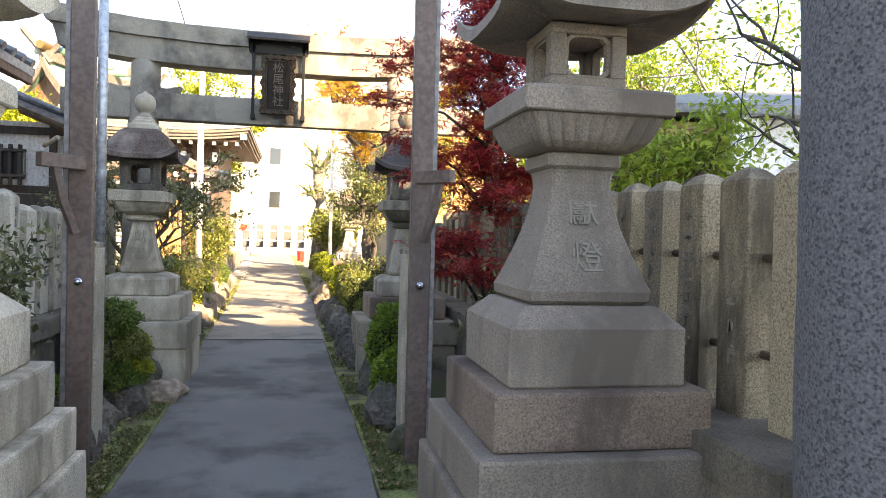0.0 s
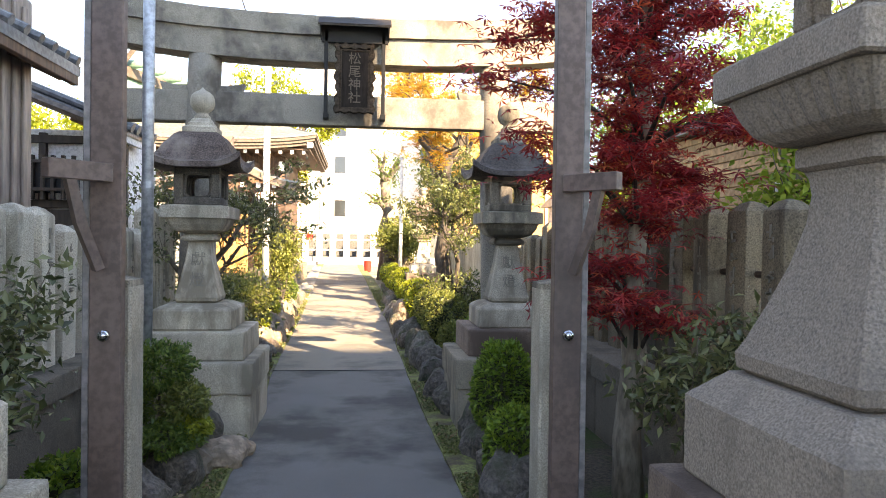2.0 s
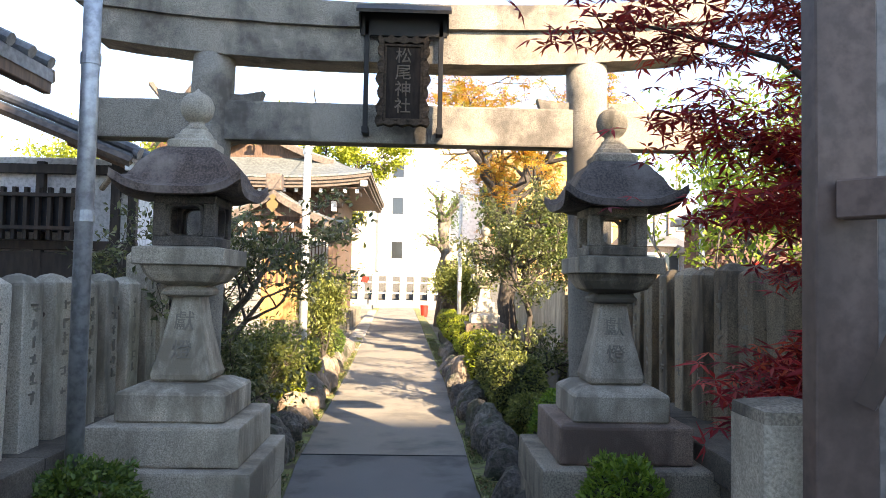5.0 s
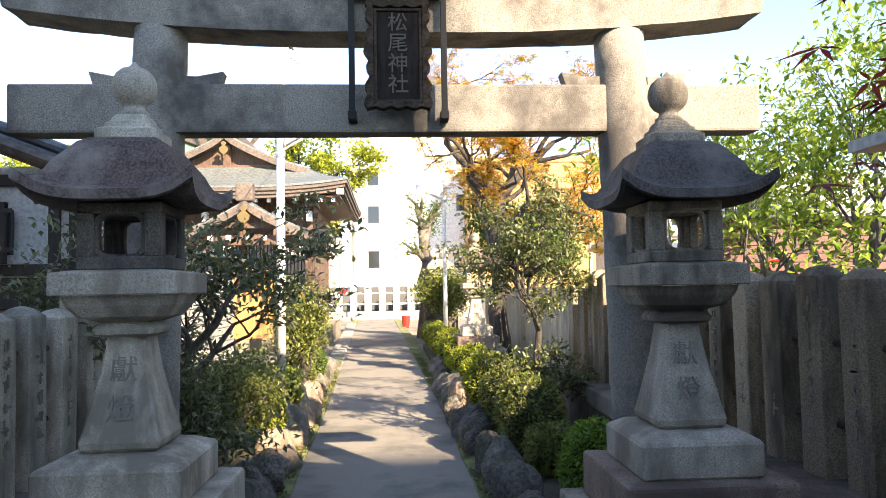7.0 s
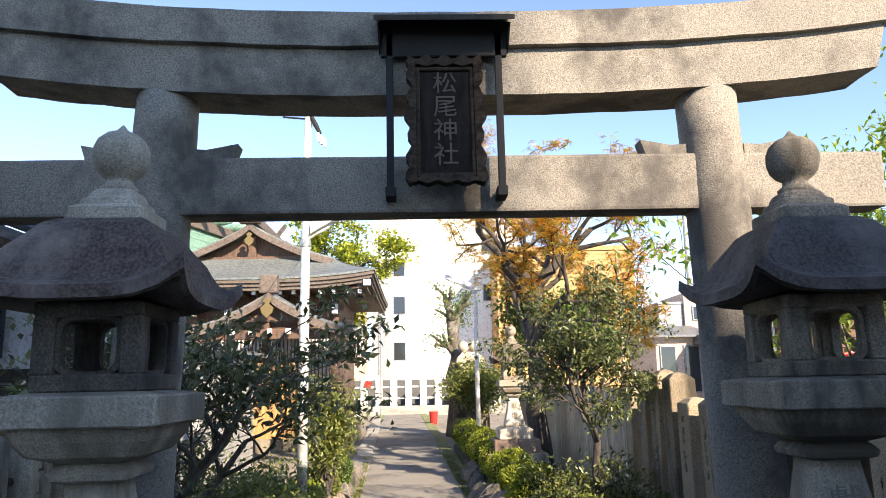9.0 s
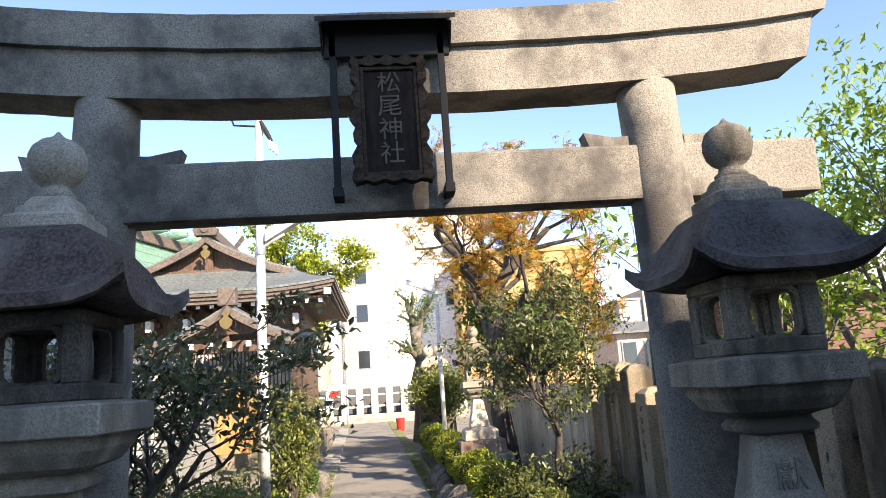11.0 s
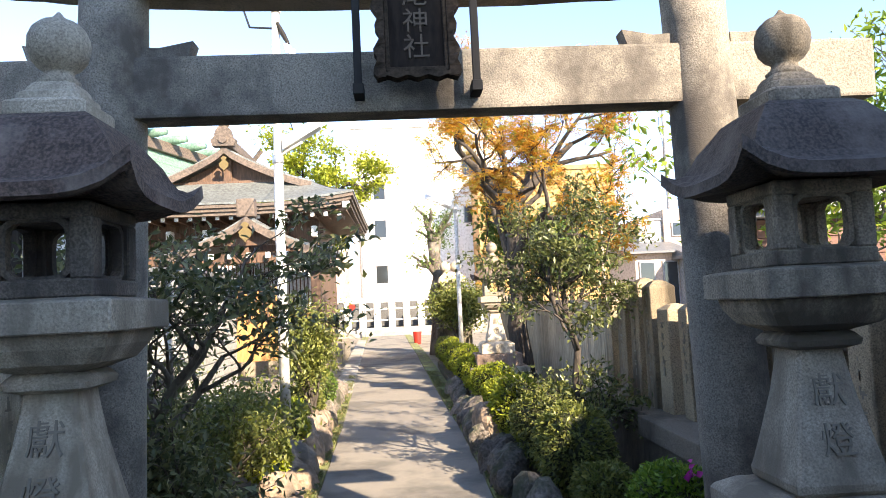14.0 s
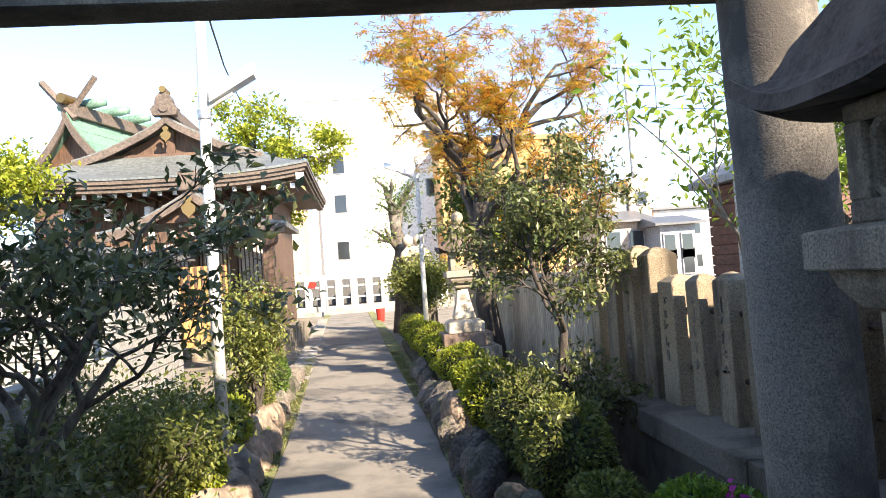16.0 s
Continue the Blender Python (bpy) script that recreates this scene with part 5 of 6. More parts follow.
def cladding_house():
    t = thing("clad_house", (0, 0, 0), "brown clad house with a projecting eave", "house")
    part("wall", block(-8, -2.98, 2.0, 8.2, -0.1, 3.6, 0.02), CLAD_BROWN, t)
    for k in range(34):
        y = 2.05 + k * 0.18
        part("cladding_rib", block(-2.978, -2.95, y, y + 0.06, 0.2, 3.5, 0.006), CLAD_BROWN, t)
    part("corner_pipe", rod([(-2.88, 6.3, 0), (-2.88, 6.3, 3.6)], 0.045, 10), STEEL_BROWN, t)
    part("roof", patch(lambda u, v: (-2.7 - 3.0 * u, 1.6 + 6.9 * v, 3.12 + 1.3 * u), 6, 6, 0.09), TILE, t, "grey tiled roof slope")
    for k in range(28):
        y = 1.7 + k * 0.25
        part("tile_roll", rod([(-2.69, y, 3.16), (-5.65, y, 4.45)], 0.045, 8), TILE, t)
    part("eave_board", block(-2.77, -2.71, 1.6, 8.5, 2.95, 3.09, 0.006), WOOD, t)
    for k in range(12):
        part("rafter", rod([(-2.77, 1.9 + k * 0.58, 2.98), (-3.2, 1.9 + k * 0.58, 3.18)], 0.035, 4), WOOD, t)
    part("gable_board", rod([(-2.72, 8.5, 3.06), (-5.65, 8.5, 4.34)], 0.07, 4), ROOF_EDGE, t, "weathered brown barge board")


cladding_house()
siding = thing("grey_siding_house", (0, 0, 0), "grey board-sided outbuilding behind the shrubs", "house")
part("wall", block(-7.2, -4.0, 17.2, 21.0, -0.1, 2.45, 0.02), CLAD_GREY, siding)
for i in range(16):
    z = 0.1 + i * 0.15
    part("siding_board", block(-7.2, -3.97, 17.16, 17.198, z, z + 0.13, 0.004), CLAD_GREY, siding)
    part("siding_board", block(-3.998, -3.96, 17.2, 21.0, z, z + 0.13, 0.004), CLAD_GREY, siding)
part("roof", patch(lambda u, v: (-7.5 + 3.8 * u, 17.0 + 4.4 * v, 2.5 + 0.12 * math.sin(u * math.pi)), 8, 2, 0.08), TILE, siding)
# pale panel added in place of sunlit stones and ground beside the far path
wall = thing("sunlit_ground_panel", (0, 0, 0), "low pale panel standing in for sunlit stones and ground behind the shrubs", "wall", kind="structure")
part("wall", block(-3.4, -3.2, 11.0, 15.4, -0.05, 1.1, 0.015), PALE_PAVING, wall)


# ---- poles and wires ----
def lamp_pole(at, h, lamp_z, arm, label):
    t = thing("lamp_pole", at, label, "lamp pole", "white lamp poles")
    part("pole", rod([(0, 0, -0.05), (0, 0, h * 0.6), (0.02, 0, h)], [0.058, 0.052, 0.042], 16), WHITE_POLE, t, "", True)
    part("arm", rod([(0, 0, lamp_z - 0.05), (arm * 0.25, -0.02, lamp_z + 0.03), (arm * 0.5, -0.03, lamp_z + 0.1)], 0.016, 8), WHITE_POLE, t)
    lamp = loft([[(arm * (0.12 + 0.75 * f), -0.085, lamp_z + 0.02 + 0.24 * f), (arm * (0.12 + 0.75 * f), 0.085, lamp_z + 0.02 + 0.24 * f), (arm * (0.12 + 0.75 * f), 0.06, lamp_z + 0.15 + 0.24 * f), (arm * (0.12 + 0.75 * f), -0.06, lamp_z + 0.15 + 0.24 * f)] for f in (0, 0.5, 1)])
    part("lamp_head", lamp, LAMP_WHITE, t, "white tube lamp housing")
    part("band", rod([(0, 0, lamp_z - 0.12), (0, 0, lamp_z - 0.04)], 0.062, 14), STEEL_GREY, t)
    return t


lp = lamp_pole((-1.64, 13.2, 0), 5.25, 3.5, 0.55, "white painted lamp pole with a tube lamp")
part("top_cap", rod([(0.02, 0, 5.08), (0.02, 0, 5.27)], 0.055, 14), LAMP_WHITE, lp, "white plastic top sleeve")
part("cable_bracket", rod([(0.04, -0.03, 4.95), (0.1, -0.04, 4.82), (0.16, -0.05, 4.70)], [0.02, 0.03, 0.02], 8), BLACK_METAL, lp, "black cable bracket")
for k in range(3):
    part("insulator", rod([(0.13 + 0.035 * k, -0.05, 4.70 - 0.03 * k), (0.15 + 0.035 * k, -0.05, 4.60 - 0.03 * k)], [0.03, 0.02], 8), LAMP_WHITE, lp, "small white insulator")
lamp_pole((1.0, 23.0, 0), 4.6, 4.1, -0.85, "white lamp pole with a slanting tube lamp")
thin = thing("thin_pole", (-2.7, 46.6, 0), "thin grey metal pole before the end fence", "pole")
part("tube", rod([(0, 0, -0.05), (0, 0, 7.2)], 0.05, 10), STEEL_GREY, thin)
for at, h in (((17.5, 52, 0), 15.5), ((-3.4, 58, 0), 13.0)):
    u = thing("utility_pole", at, "grey concrete utility pole with crossarms", "utility pole", "utility poles")
    part("pole", rod([(0, 0, -0.1), (0, 0, h)], [0.2, 0.12], 10), GREY_WALL, u)
    for z in (h - 0.8, h - 2.0, h - 3.4):
        part("crossarm", block(-0.9, 0.9, -0.06, 0.06, z, z + 0.14, 0.01), STEEL_GREY, u)
for k, (z, x) in enumerate(((14.6, -0.8), (13.4, 0.8), (12.0, 0.0))):
    pts = [(17.5 + x + (32 * f), 52 - 8 * f, z - 1.6 * math.sin(f * math.pi) * 0.9) for f in [i / 10 for i in range(11)]]
    tagged(part("power_line", rod(pts, 0.02, 5), CABLE), "thin black power line from the utility pole", "cable", "power lines")
cable = part("cable", rod([(-1.62, 13.2, 5.05), (-1.9, 15, 5.0), (-2.3, 18, 5.35), (-3.0, 24, 6.2), (-3.6, 32, 8.2)], 0.012, 6), CABLE)
tagged(cable, "thin black cable slung from the lamp pole", "cable")
cable = part("cable", rod([(-2.9, 16, 6.9), (-2.3, 14.3, 5.9), (-1.95, 13.4, 5.0), (-1.66, 13.2, 4.9)], 0.012, 6), CABLE)
tagged(cable, "thin black cable hanging to the lamp pole", "cable")


# ---- far stone lantern and monuments ----
lantern((1.28, 18.3, 0), "old stone lantern with a broad roof beside the hedge", "old lanterns", 1.0)
mon = thing("stone_monument", (1.3, 30.4, 0), "stacked stone monument topped with round finials", "stone monument")
part("base", block(-0.6, 0.6, -0.5, 0.5, -0.05, 0.9, 0.04, 0.02, 2), GRANITE_DARK, mon)
part("tower", square_profile([(0.34, 0.9), (0.32, 2.4), (0.5, 2.45), (0.45, 2.62), (0.25, 2.8)], 0.03), GRANITE, mon)
for dx in (-0.2, 0.16):
    part("finial", moved(finial(0.19, 2.72), (dx, 0, 0)), GRANITE, mon, "", True)
bucket = part("bucket", rod([(0, 0, -0.02), (0, 0, 0.15), (0, 0, 0.55)], [0.15, 0.17, 0.2], 16), RED_PLASTIC)
bucket.location = (0.12, 38.0, -0.04)
tagged(bucket, "small red plastic bucket beside the path", "bucket")
part_red = part("notice_board", block(-0.2, 0.2, -0.02, 0.02, 0, 0.36, 0.01), RED_PLASTIC)
part_red.matrix_basis = pose(-3.55, 47.5, 1.55, 0, 18, 0)
tagged(part_red, "red and white notice hung on the end fence", "notice")


# ---- trees ----
def red_maple():
    """A slim leaning trunk with level sprays of small palmate leaves."""
    rng = np.random.default_rng(12)
    t = thing("red_maple", (1.46, 5.62, 0.05), "red Japanese maple with a slim pale trunk", "tree")
    pts = [(0, 0, -0.1), (-0.02, 0, 0.4), (0.03, 0.02, 0.85), (0.0, 0.05, 1.2), (0.06, 0.08, 1.6), (0.1, 0.1, 2.1), (0.09, 0.12, 2.7), (0.15, 0.14, 3.3), (0.15, 0.15, 3.9)]
    part("trunk", roughen(rod(pts, [0.10, 0.082, 0.074, 0.07, 0.06, 0.05, 0.04, 0.024, 0.01], 12), 0.006, 12), BARK_PALE, t, "pale peeling bark", True)
    leaves, arms = [], []
    plan = [(1.18, 200, 0.38), (1.22, 250, 0.42), (1.32, 190, 0.34), (1.42, 225, 0.3), (1.1, 290, 0.3), (2.45, 186, 0.85), (2.75, 178, 0.7), (2.1, 195, 0.6)]
    for i in range(46):
        z = 1.62 + 2.1 * (i / 45) ** 0.9
        r = (0.86 - 0.2 * (z - 1.6)) * rng.uniform(0.35, 1.0)
        a = i * 137.5 + rng.uniform(-20, 20)
        north = math.sin(math.radians(a))
        plan.append((z, a, r * (0.4 if north > 0.1 else 0.7 if z < 2.2 and math.cos(math.radians(a)) < -0.4 else 1.0)))
    for z, a, r in plan:
        a = math.radians(a)
        k = min(range(len(pts)), key=lambda q: abs(pts[q][2] - (z - 0.25)))
        s = Vector(pts[k])
        e = Vector((s.x + r * math.cos(a), s.y + r * math.sin(a), z))
        mid = (s + e) / 2 + Vector((0, 0, 0.1))
        arms.append(rod([s, mid, e, e + (e - mid) * 0.4], [0.018, 0.011, 0.006, 0.003], 5))
        n = int(rng.uniform(120, 230))
        u = rng.uniform(0, 1, n)[:, None] ** 0.6
        along = np.array(mid) + (np.array(e + (e - mid) * 0.45) - np.array(mid)) * u
        leaves.append(along + rng.normal(0, 1, (n, 3)) * np.array((0.12, 0.12, 0.035)))
    tagged(part("limb_work", joined(*arms), BARK_DARK, t, "thin dark branches", True), kind="stuff")
    part("crown", star_leaves("crown", rng, np.concatenate(leaves), 0.07, L_RED), L_RED, t)


red_maple()
tree("autumn_tree", (1.95, 19.6, 0), "tree with orange autumn leaves and a pale trunk", 0.6, L_ORANGE, BARK_DARK, 21, 8000, 0.125, 3.7, 0.23, 3.7, 0.6, 3, 3, 6, 0.11, 0.3, 0.55, 0.2, 0.95, star=True)
tree("green_tree", (5.3, 13.4, 0), "tree with bright young green leaves behind the fence", 0.6, L_LIME, BARK, 31, 8500, 0.12, 1.2, 0.15, 3.3, 0.8, 3, 3, 7, 0.14, 0.5, 0.46, 0.15, 0.65)
tree("green_tree", (6.2, 10.4, 0), "tree with bright young green leaves behind the fence", 0.6, L_LIME, BARK, 33, 5000, 0.1, 2.6, 0.13, 3.0, 0.8, 3, 3, 6, 0.14, 0.3, 0.5, 0.2, 0.8)
tree("young_green_tree", (2.95, 5.9, 0), "slim young tree with bright green leaves behind the fence", 0.6, L_LIME, BARK, 35, 4500, 0.075, 1.7, 0.05, 1.05, 0.8, 2, 3, 7, 0.12, 0.35, 0.5, 0.1, 0.7)
tree("young_green_tree", (3.35, 3.95, 0), "slim tree with airy green leaves over the fence", 0.6, L_LIME, BARK_DARK, 37, 1100, 0.055, 2.3, 0.05, 1.25, 0.6, 2, 3, 7, 0.13, 0.25, 0.5, 0.1, 0.9)
tree("small_evergreen", (1.36, 12.1, 0.1), "small evergreen tree with a bent slim trunk", 0.6, L_DARKOLIVE, BARK_DARK, 41, 6500, 0.06, 1.75, 0.05, 1.05, 0.5, 3, 3, 7, 0.07, 0.25, 0.45, 0.1, 0.95, (-0.1, 0.1))
tree("low_evergreen", (1.42, 12.2, 0.1), "low dark evergreen shrub with layered sprays", 0.6, L_DARKOLIVE, BARK_DARK, 43, 2600, 0.065, 0.4, 0.035, 0.85, 0.5, 2, 3, 7, 0.09, 0.3, 0.45, 0.1, 0.9)
tree("camellia", (-1.95, 10.2, 0.05), "glossy olive-green camellia with gnarled low branches", 0.6, L_CAMELLIA, BARK, 51, 5200, 0.07, 1.05, 0.07, 1.5, 0.5, 3, 3, 7, 0.065, 0.3, 0.48, 0.1, 0.9)
tree("low_camellia", (-1.72, 9.6, 0.05), "low leafy camellia with twisted stems beside the lantern", 0.6, L_CAMELLIA, BARK, 57, 3400, 0.065, 0.3, 0.04, 0.78, 0.7, 2, 3, 7, 0.11, 0.4, 0.48, 0.1, 0.75)
for i, (x, y) in enumerate(((-2.35, 11.5), (-2.2, 12.8), (-1.85, 11.3))):
    tree("leafy_shrub", (x, y, 0.05), "loose olive-green leafy shrub in the garden bed", 0.6, L_OLIVE, BARK, 81 + i, 3000, 0.06, 0.3, 0.03, 0.85, 0.7, 2, 3, 7, 0.12, 0.35, 0.48, 0.1, 0.8)
tree("olive_shrub_tree", (-1.55, 14.6, 0.05), "tall olive green shrub beside the lamp pole", 0.6, L_OLIVE, BARK_DARK, 53, 6500, 0.06, 0.5, 0.05, 0.9, 1.3, 3, 3, 6, 0.12, 0.9, 0.5, 0.0, 0.35)
tree("bare_topped_tree", (0.85, 31.0, 0), "lopped thick tree with short bare stubs", 0.6, L_GREEN, BARK, 61, 1500, 0.12, 4.0, 0.34, 1.6, 0.7, 1, 3, 5, 0.25, 0.4, 0.5, 0.1, 0.6)
tree("round_green_tree", (-3.7, 35.5, 0), "broad evergreen with a leaning dark trunk behind the hall", 0.6, L_YELLOW, BARK_DARK, 71, 14000, 0.2, 5.8, 0.25, 3.2, 0.5, 3, 3, 6, 0.26, 0.2, 0.55, 0.1, 0.8)
tree("left_tree", (-8.4, 22.5, 0), "yellow-green tree beside the inner shrine", 0.6, L_YELLOW, BARK, 73, 9000, 0.14, 3.4, 0.14, 2.1, 0.7, 3, 3, 5, 0.25, 0.3, 0.5, 0.2, 0.75)
tree("back_evergreen", (3.0, 23.5, 0), "evergreen tree behind the autumn tree", 0.6, L_GREEN, BARK, 75, 11000, 0.15, 1.8, 0.14, 2.1, 0.9, 3, 3, 6, 0.24, 0.4, 0.5, 0.1, 0.6)
tree("centre_evergreen", (1.35, 28.6, 0), "light green shrub tree before the monument", 0.6, L_OLIVE, BARK, 77, 7000, 0.13, 0.7, 0.09, 1.7, 0.7, 2, 3, 8, 0.24, 0.35, 0.5, 0.0, 0.7)


# ---- shrubs ----
def cloud_shrub(name, at, label, clumps, leaf_mats, seed, leaves, size):
    """Bare stems that carry several separate clumps of small leaves."""
    rng = np.random.default_rng(seed)
    t = thing(name, at, label, "bush")
    for i, (x, y, z, r, rz) in enumerate(clumps):
        part("stem", rod([(0.04 * rng.normal(), 0.04 * rng.normal(), -0.05), (x * 0.5 + 0.03 * rng.normal(), y * 0.5, z * 0.5), (x, y, z)], [0.018, 0.013, 0.006], 6), BARK, t)
        n = int(leaves * r * r / 0.04)
        u = rng.normal(0, 1, (n, 3))
        u /= np.linalg.norm(u, axis=1)[:, None]
        f = np.array([0.85 + 0.5 * noise.noise(Vector(p) * 2.2 + Vector((seed + i * 3.0, 0, 0))) for p in u]) * rng.uniform(0.45, 1.0, n) ** 0.4
        c = np.array((x, y, z)) + u * f[:, None] * np.array((r, r, rz))
        part("leaf_clump", leaf_mesh("leaf_clump", rng, c, u, size, leaf_mats[i % len(leaf_mats)], 0.55, 0.0, 0.6), leaf_mats[i % len(leaf_mats)], t)["kind"] = "stuff"
    return t


cloud_shrub("box_shrub", (-1.38, 6.35, 0.04), "dark green clipped shrub with bare stems by the lantern base", [(-0.02, 0, 0.70, 0.25, 0.19), (0.17, -0.05, 0.50, 0.17, 0.14), (0.05, -0.12, 0.27, 0.24, 0.13), (-0.2, 0.05, 0.45, 0.16, 0.2), (0.2, -0.02, 0.33, 0.15, 0.11)], (L_GREEN, L_OLIVE, L_GREEN, L_GREEN, L_YELLOW), 3, 2600, 0.034)
bush("azalea", (0.93, 6.75, 0.06), "clipped green azalea beside the stone post", (0.24, 0.25, 0.43), L_BRIGHT, 5, 5200, 0.045, 0.42, 0.14, "azaleas by the gate")
bush("azalea", (0.86, 5.95, 0.05), "clipped green azalea beside the stone post", (0.22, 0.22, 0.28), L_BRIGHT, 6, 3800, 0.045, 0.42, 0.12, "azaleas by the gate")
bush("azalea", (1.5, 5.0, 0.05), "small green azalea under the maple", (0.24, 0.24, 0.15), L_BRIGHT, 7, 2600, 0.05, 0.42, 0.1, "azaleas by the gate")
bush("azalea", (-1.52, 5.3, 0.05), "clipped green azalea behind the gate post", (0.28, 0.3, 0.24), L_BRIGHT, 8, 4000, 0.045, 0.45, 0.1, "azaleas by the gate", 1)
bush("azalea", (1.3, 9.75, 0.05), "clipped azalea with magenta flowers", (0.36, 0.36, 0.37), L_BRIGHT, 9, 6200, 0.05, 0.42, 0.1, "azaleas by the gate", 4)
hedge = [(0.95, 10.7, 0.26, 0.3, 0.24, L_OLIVE), (0.9, 11.5, 0.36, 0.42, 0.42, L_OLIVE), (0.92, 12.5, 0.42, 0.5, 0.44, L_OLIVE), (0.82, 13.9, 0.36, 0.4, 0.42, L_YELLOW), (0.66, 14.9, 0.34, 0.36, 0.40, L_YELLOW), (0.62, 15.9, 0.3, 0.3, 0.34, L_YELLOW), (0.66, 17.2, 0.42, 0.5, 0.40, L_YELLOW), (0.62, 18.3, 0.4, 0.5, 0.44, L_YELLOW), (0.6, 19.5, 0.42, 0.6, 0.42, L_YELLOW), (0.55, 20.7, 0.42, 0.6, 0.45, L_YELLOW), (0.5, 22.2, 0.42, 0.8, 0.44, L_YELLOW), (0.45, 24.0, 0.42, 0.8, 0.46, L_YELLOW), (0.4, 25.8, 0.4, 0.7, 0.44, L_OLIVE)]
for i, (x, y, a, b, c, m) in enumerate(hedge):
    bush("clipped_hedge", (x + (0.16 if y < 14.5 else 0.4), y, 0.1), "rounded clipped hedge bush lining the path", (a, b, c if y < 14.5 else c * 0.88), m, 20 + i, 4200, 0.05, 0.5, 0.12, "path hedge")
lefts = [(-1.72, 12.3, 0.26, 0.3, 0.34, L_YELLOW), (-1.75, 13.6, 0.32, 0.4, 0.36, L_YELLOW), (-1.8, 15.6, 0.3, 0.4, 0.34, L_OLIVE), (-1.85, 17.4, 0.34, 0.36, 0.34, L_GREEN), (-1.95, 18.6, 0.3, 0.36, 0.3, L_GREEN)]
for i, (x, y, a, b, c, m) in enumerate(lefts):
    bush("garden_shrub", (x, y, 0.14), "leafy garden shrub in the bed beside the path", (a, b, c), m, 40 + i, 3600, 0.05, 0.5, 0.22, "garden shrubs")
rng = np.random.default_rng(8)
for i, (x, y, z) in enumerate(((-1.95, 5.2, 0.9), (-2.0, 4.4, 0.4), (1.75, 5.0, 0.55))):
    tree("glossy_shrub", (x, y, 0.05), "glossy dark shrub with pale stems near the gate", 0.6, L_CAMELLIA, BARK_PALE, 90 + i, 1700, 0.07, 0.35 + z * 0.5, 0.025, 0.6, 0.7, 2, 2, 5, 0.11, 0.3, 0.42, 0.1, 0.8)


# ---- edging rocks ----
rng = np.random.default_rng(14)
y = 5.0
k = 0
while y < 20:
    for s in (-1, 1):
        if s < 0 and (7.3 < y < 8.6):
            continue
        e = (-1.35 - max(0, y - 8) * 0.035) if s < 0 else (0.86 - max(0, y - 6) * 0.035 if y < 12 else 0.63 - (y - 12) * 0.008)
        a = rng.uniform(0.13, 0.24)
        big = 1.35 if (s < 0 and 12 < y < 16) else 1.1 if (s > 0 and 10 < y < 17) else 1.0
        rock((e + rng.uniform(-0.06, 0.06) - s * 0.0, y + rng.uniform(-0.1, 0.1), 0.06), (a * 0.8, a * 1.1, a * rng.uniform(0.8, 1.5) * big), k + 1.0, turn=rng.uniform(0, 180), material=TAN_STONE if (s < 0 and 11.5 < y < 16) else None)
        k += 1
    y += rng.uniform(0.3, 0.46)
rock((-1.06, 6.7, 0.06), (0.17, 0.15, 0.13), 77, "tan weathered rock at the path edge", TAN_STONE, 20, "tan rocks")
rock((-0.98, 6.95, 0.03), (0.16, 0.11, 0.09), 78, "tan weathered rock at the path edge", TAN_STONE, 70, "tan rocks")
rock((-1.2, 6.45, 0.05), (0.14, 0.13, 0.12), 79, "tan weathered rock at the path edge", TAN_STONE, 50, "tan rocks")
for x, y, r, seed in ((-1.42, 9.45, 0.2, 95), (-1.62, 9.2, 0.24, 96), (-1.36, 10.0, 0.22, 97), (-1.55, 10.55, 0.2, 98), (-1.8, 9.05, 0.2, 99)):
    rock((x, y, 0.08), (r * 0.8, r * 0.85, r * 1.3), seed, "dark upright boulder below the camellia", ROUGH_STONE, seed * 37 % 180, "dark boulders")
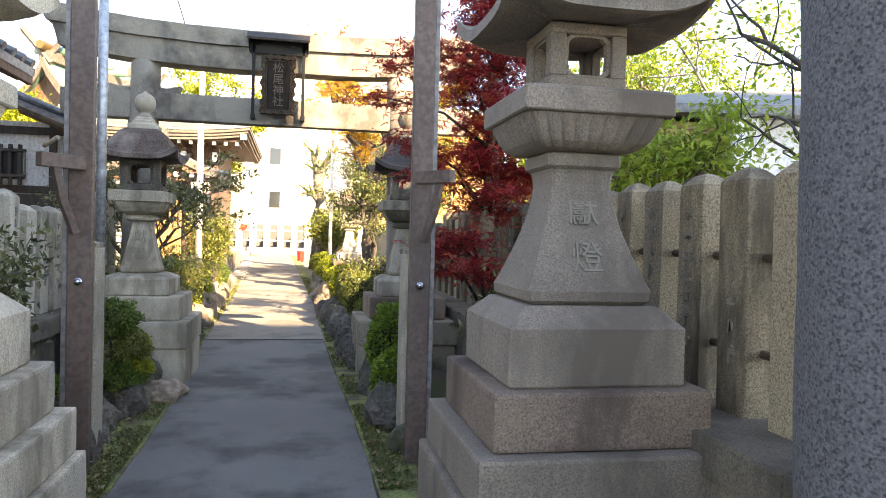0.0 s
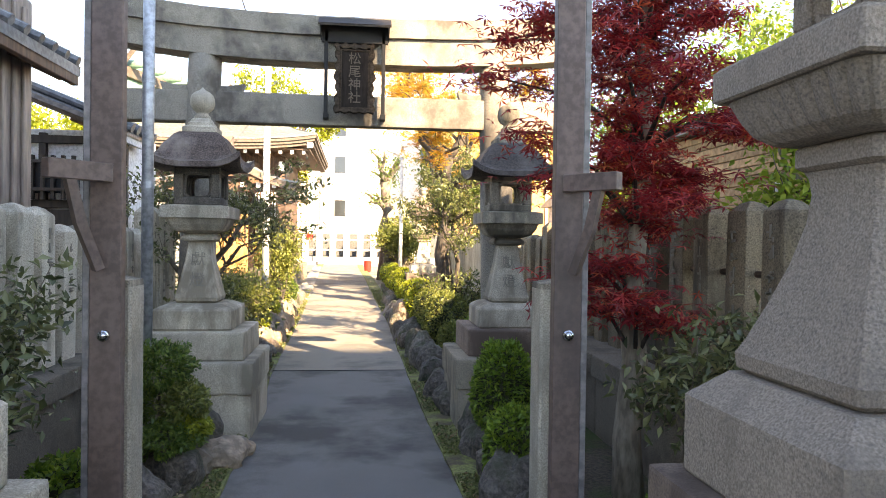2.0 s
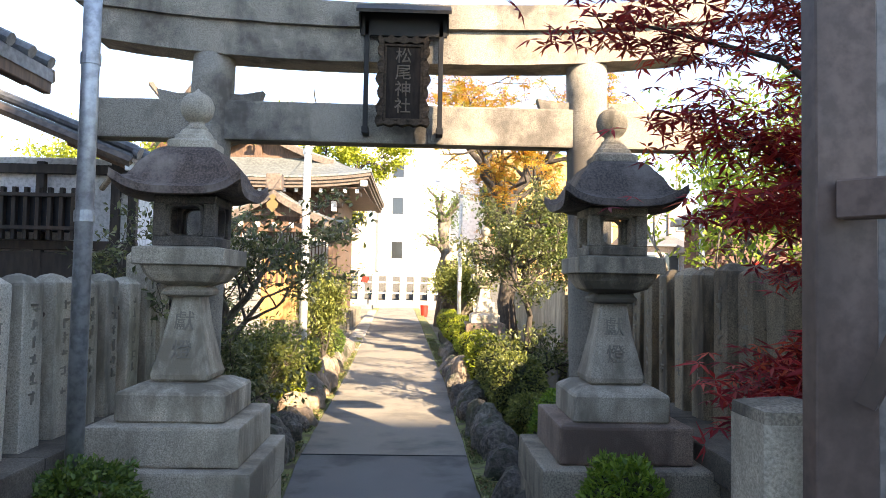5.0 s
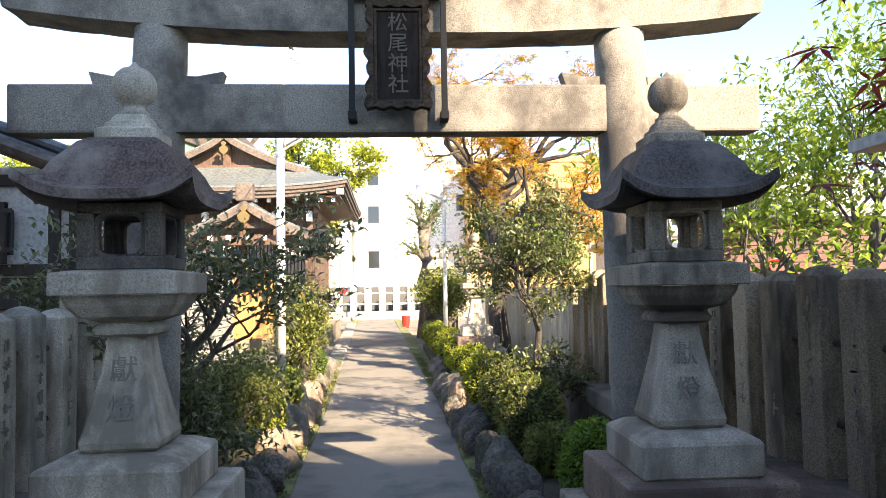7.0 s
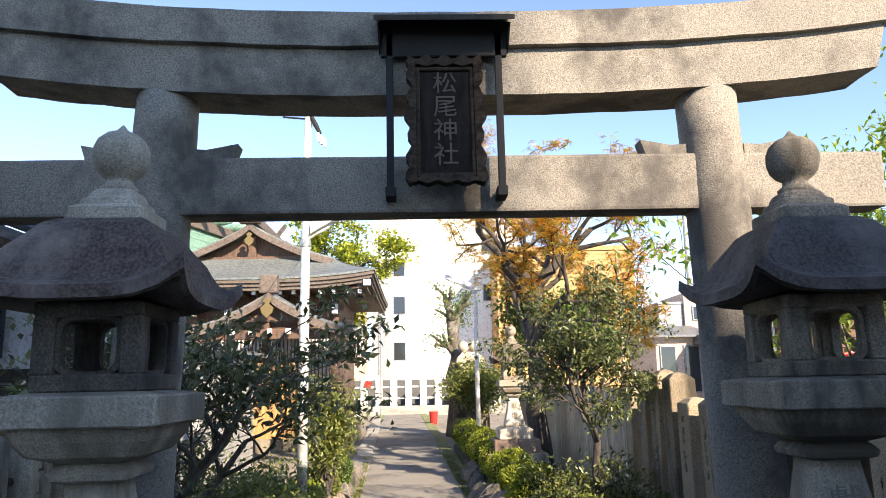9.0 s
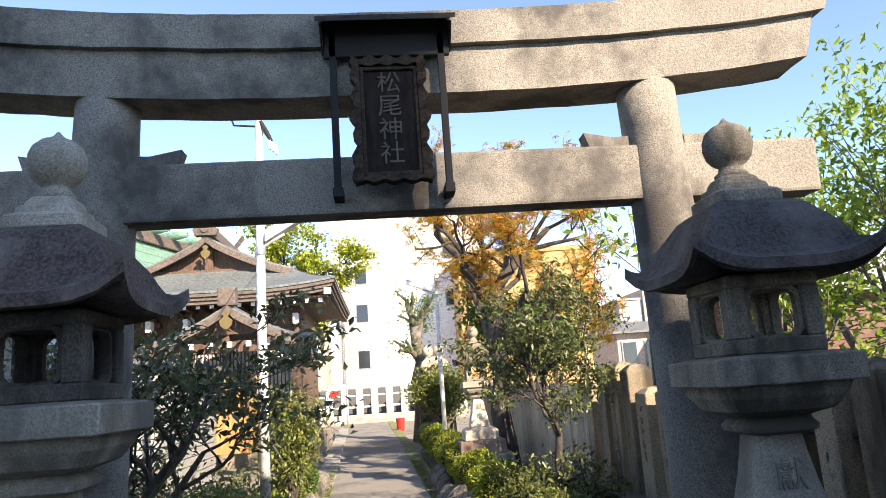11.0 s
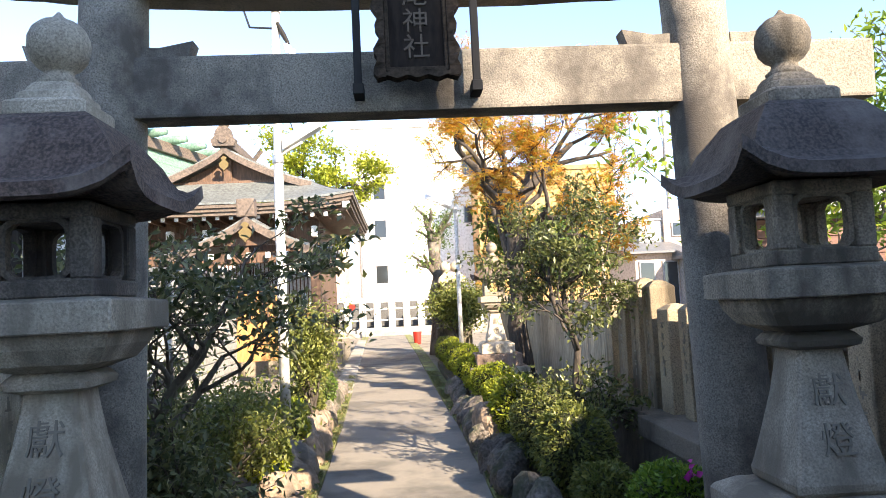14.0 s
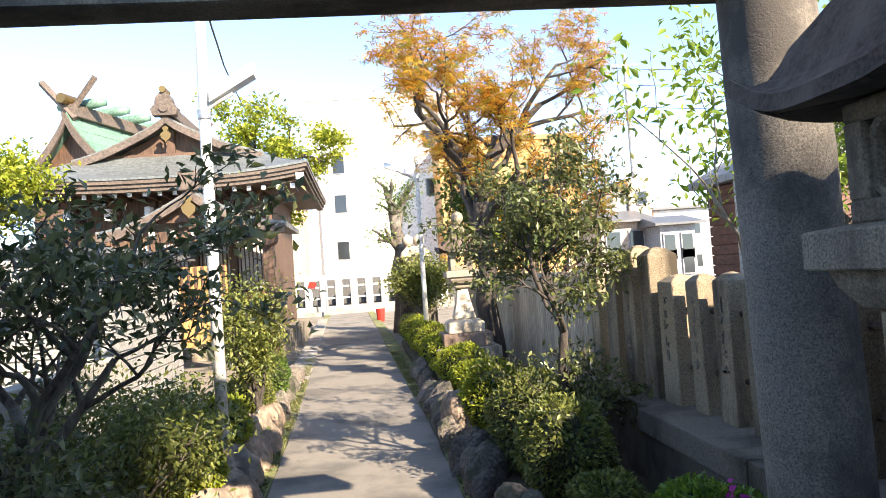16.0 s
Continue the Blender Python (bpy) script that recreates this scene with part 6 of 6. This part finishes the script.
for x, y, rz, seed in ((-1.5, 13.1, 0.36, 91), (-1.52, 13.85, 0.42, 92), (-1.55, 14.6, 0.38, 93), (-1.6, 15.4, 0.3, 94)):
    rock((x, y, 0.05), (0.2, 0.4, rz), seed, "broad tan-grey slab of rock holding up the bed", TAN_STONE, 8, "edging slabs")
rock((0.62, 14.0, 0.15), (0.2, 0.3, 0.42), 83, "upright pinkish rock leaning at the path edge", TAN_STONE, 30, "tan rocks")


# ---- moss tufts and fallen leaves along the path edges ----
def ground_cover(name, count, seed, material, size, label, sides, y0, y1, spread, lift, category="plants"):
    rng = np.random.default_rng(seed)
    def edge(pts, y):
        xs, ys = [p[0] for p in pts], [p[1] for p in pts]
        return np.interp(y, ys, xs)
    y = y0 + (y1 - y0) * rng.uniform(0, 1, count) ** 1.3
    side = rng.choice(sides, count)
    off = np.abs(rng.normal(0, spread, count)) + 0.015
    patch_f = np.array([noise.noise(Vector((s * 3.0, q * 1.6, 0.0))) for s, q in zip(side, y)])
    keep = patch_f > -0.15
    x = np.where(side < 0, edge(PATH_L, y) - off, edge(PATH_R, y) + off)
    c = np.stack([x, y, np.full(count, lift) + rng.uniform(0, 0.018, count)], 1)[keep]
    out = np.tile(np.array((0, 0, 0.5)), (len(c), 1))
    ob = part(name, leaf_mesh(name, rng, c, out, size, material, 0.6, 0.0, 0.8), material)
    return tagged(ob, label, category, kind="stuff")


L_MOSS = leafy("moss_leaf", [(0, (0.07, 0.09, 0.025)), (0.6, (0.13, 0.155, 0.045)), (1, (0.22, 0.22, 0.08))], 0.3)
L_DRY = leafy("dry_leaf", [(0, (0.16, 0.10, 0.05)), (0.6, (0.28, 0.19, 0.10)), (1, (0.38, 0.29, 0.17))], 0.15, 0.8)
ground_cover("moss_tufts", 26000, 5, L_MOSS, 0.026, "low green moss and clover along the path", (-1, 1), 4.3, 24, 0.11, 0.02)
ground_cover("fallen_leaves", 1500, 6, L_DRY, 0.035, "dry brown fallen leaves at the path edges", (-1, 1), 4.3, 22, 0.16, 0.03)
